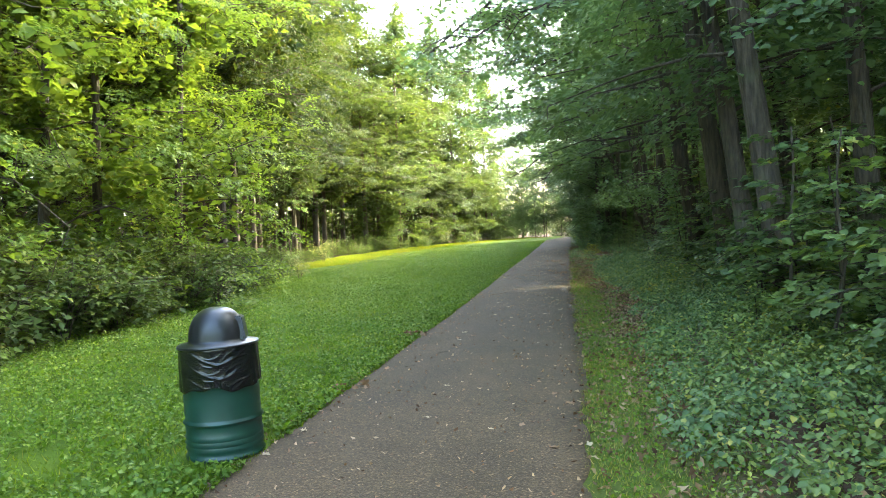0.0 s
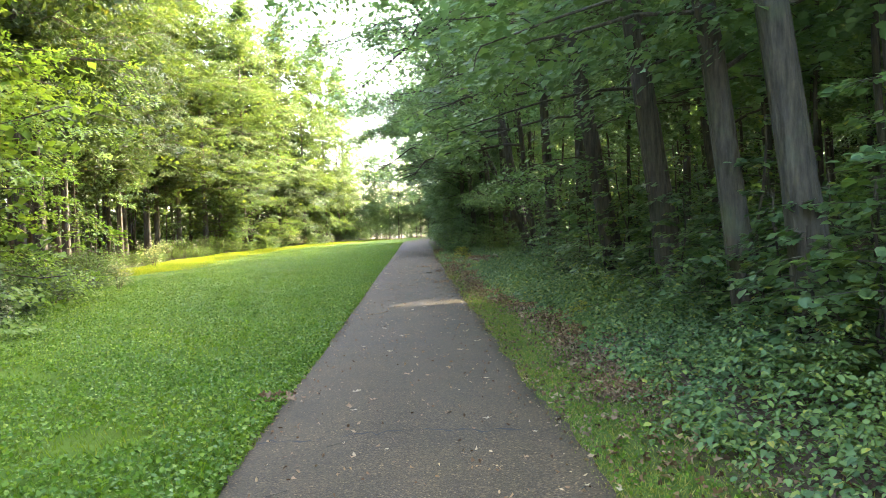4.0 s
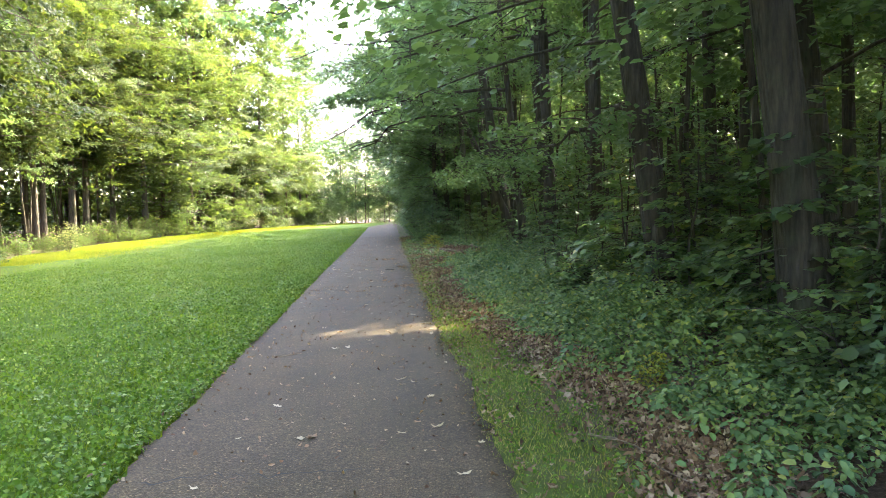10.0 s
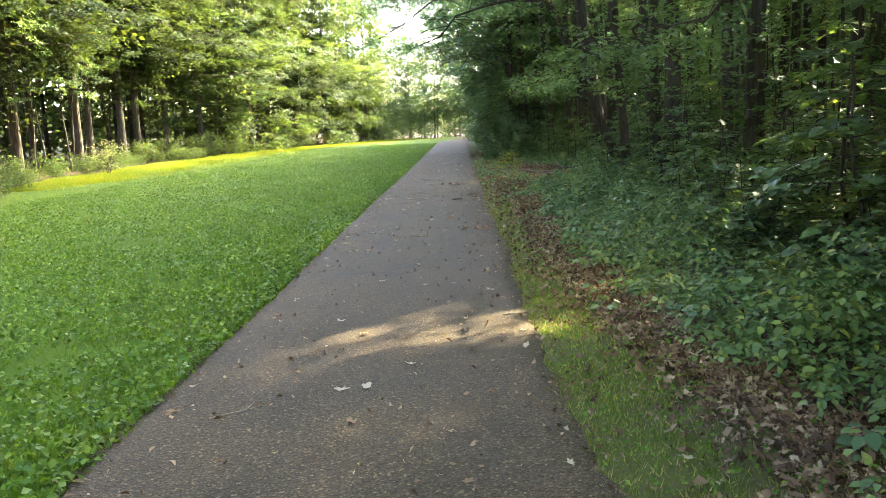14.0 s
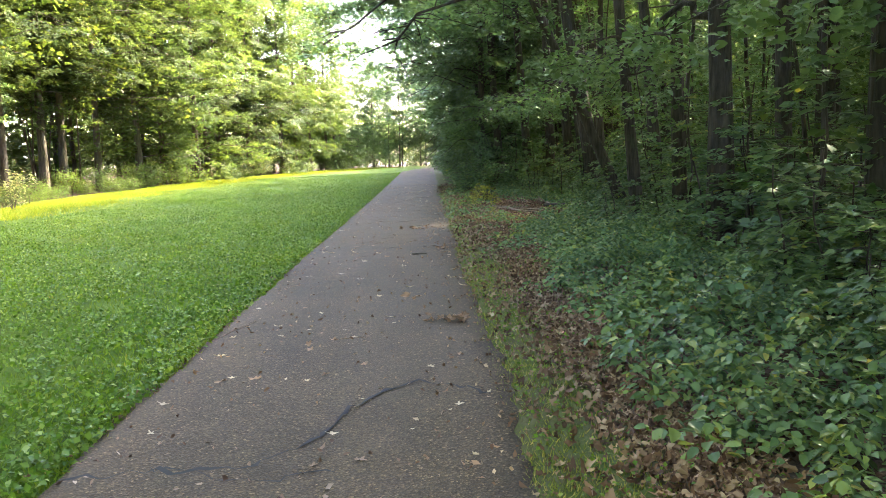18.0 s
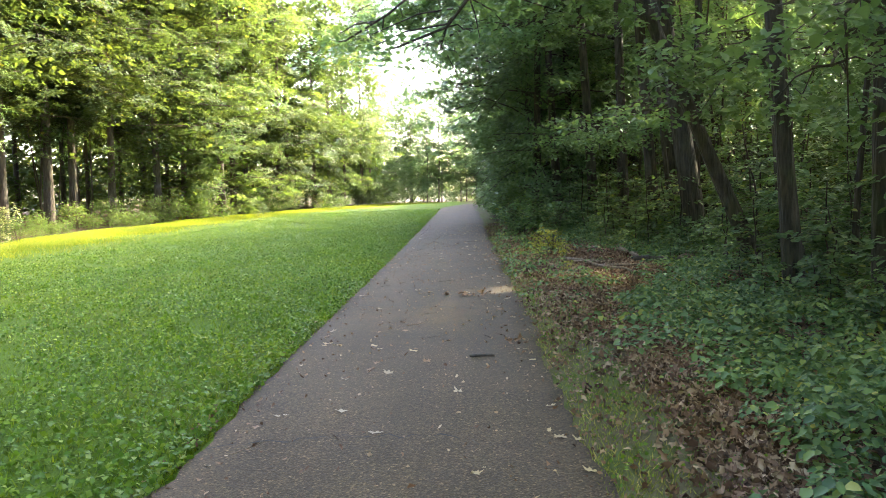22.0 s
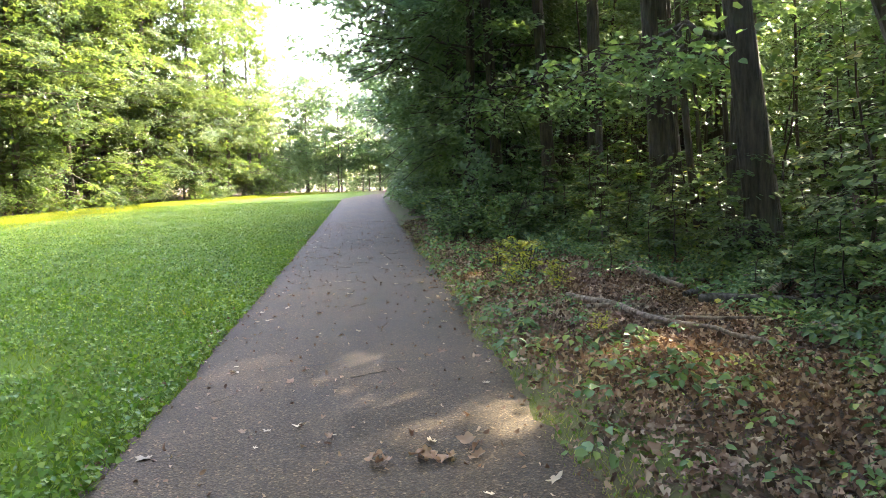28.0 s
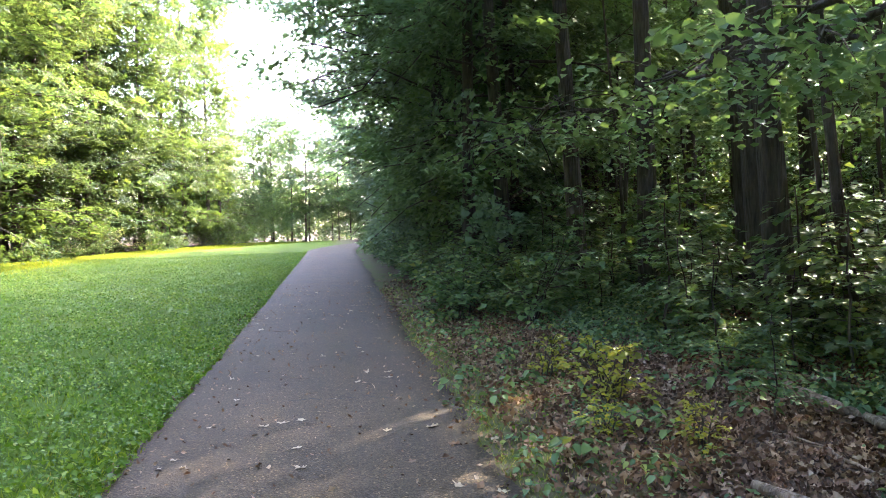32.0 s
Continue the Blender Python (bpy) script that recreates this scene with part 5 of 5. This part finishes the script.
# ---- cracks in the asphalt ----
def crack(pts, width, seed):
    rng = np.random.default_rng(seed)
    P = []
    for (x0, y0), (x1, y1) in zip(pts, pts[1:]):
        m = max(2, int(math.hypot(x1 - x0, y1 - y0) / 0.06))
        for t in np.linspace(0, 1, m, endpoint=False):
            P.append((x0 + (x1 - x0) * t + rng.normal(0, 0.018), y0 + (y1 - y0) * t + rng.normal(0, 0.032)))
    P = np.array(P)
    P[:, 1] += np.convolve(np.cumsum(rng.normal(0, 0.022, len(P))), np.ones(3) / 3, "same") * np.sin(np.linspace(0, math.pi, len(P)))
    T = np.gradient(P, axis=0)
    T /= np.linalg.norm(T, axis=1, keepdims=True) + 1e-9
    Nn = np.stack([-T[:, 1], T[:, 0]], 1)
    w = width * (0.25 + 1.5 * rng.random(len(P)) ** 2)[:, None] / 2
    w[[0, -1]] = 0.0005
    L, R = P + Nn * w, P - Nn * w
    V = np.concatenate([np.stack([Q[:, 0], Q[:, 1], path_z(Q[:, 0], Q[:, 1]) + 0.005], 1) for Q in (L, R)])
    i = np.arange(len(P) - 1)
    part_of("crack", mesh_of("crack", V, np.stack([i, i + 1, i + 1 + len(P), i + len(P)], 1), CRACK), road, "thin dark crack")


CRACKS = [[(-1.2, 0.35), (-0.35, 0.5), (0.3, 0.4), (0.9, 0.3)],
          [(-1.12, 12.8), (-0.73, 12.9), (-0.26, 12.95), (0.1, 13.3), (0.2, 13.7), (0.39, 14.05), (0.6, 14.2), (0.85, 14.1), (1.1, 13.8)],
          [(-1.04, 23.6), (-0.07, 23.4), (0.53, 23.2), (1.13, 22.7)],
          [(-0.73, 12.9), (-0.4, 12.78), (-0.05, 12.72), (0.3, 12.8)], [(-0.6, 31.5), (0.1, 31.6), (0.8, 31.4)], [(-1.1, -2.75), (-0.7, -2.6), (-0.45, -2.7)], [(-1.0, 5.0), (-0.3, 5.1), (0.4, 5.0)],
          [(-1.1, 18.2), (-0.2, 18.3), (0.5, 18.2)], [(-0.9, 26.2), (0.0, 26.3), (1.0, 26.1)]]
for i, pts in enumerate(CRACKS):
    crack([(x + float(mid_x(y)), y) for x, y in pts], 0.027 if i < 3 else 0.015, 40 + i)
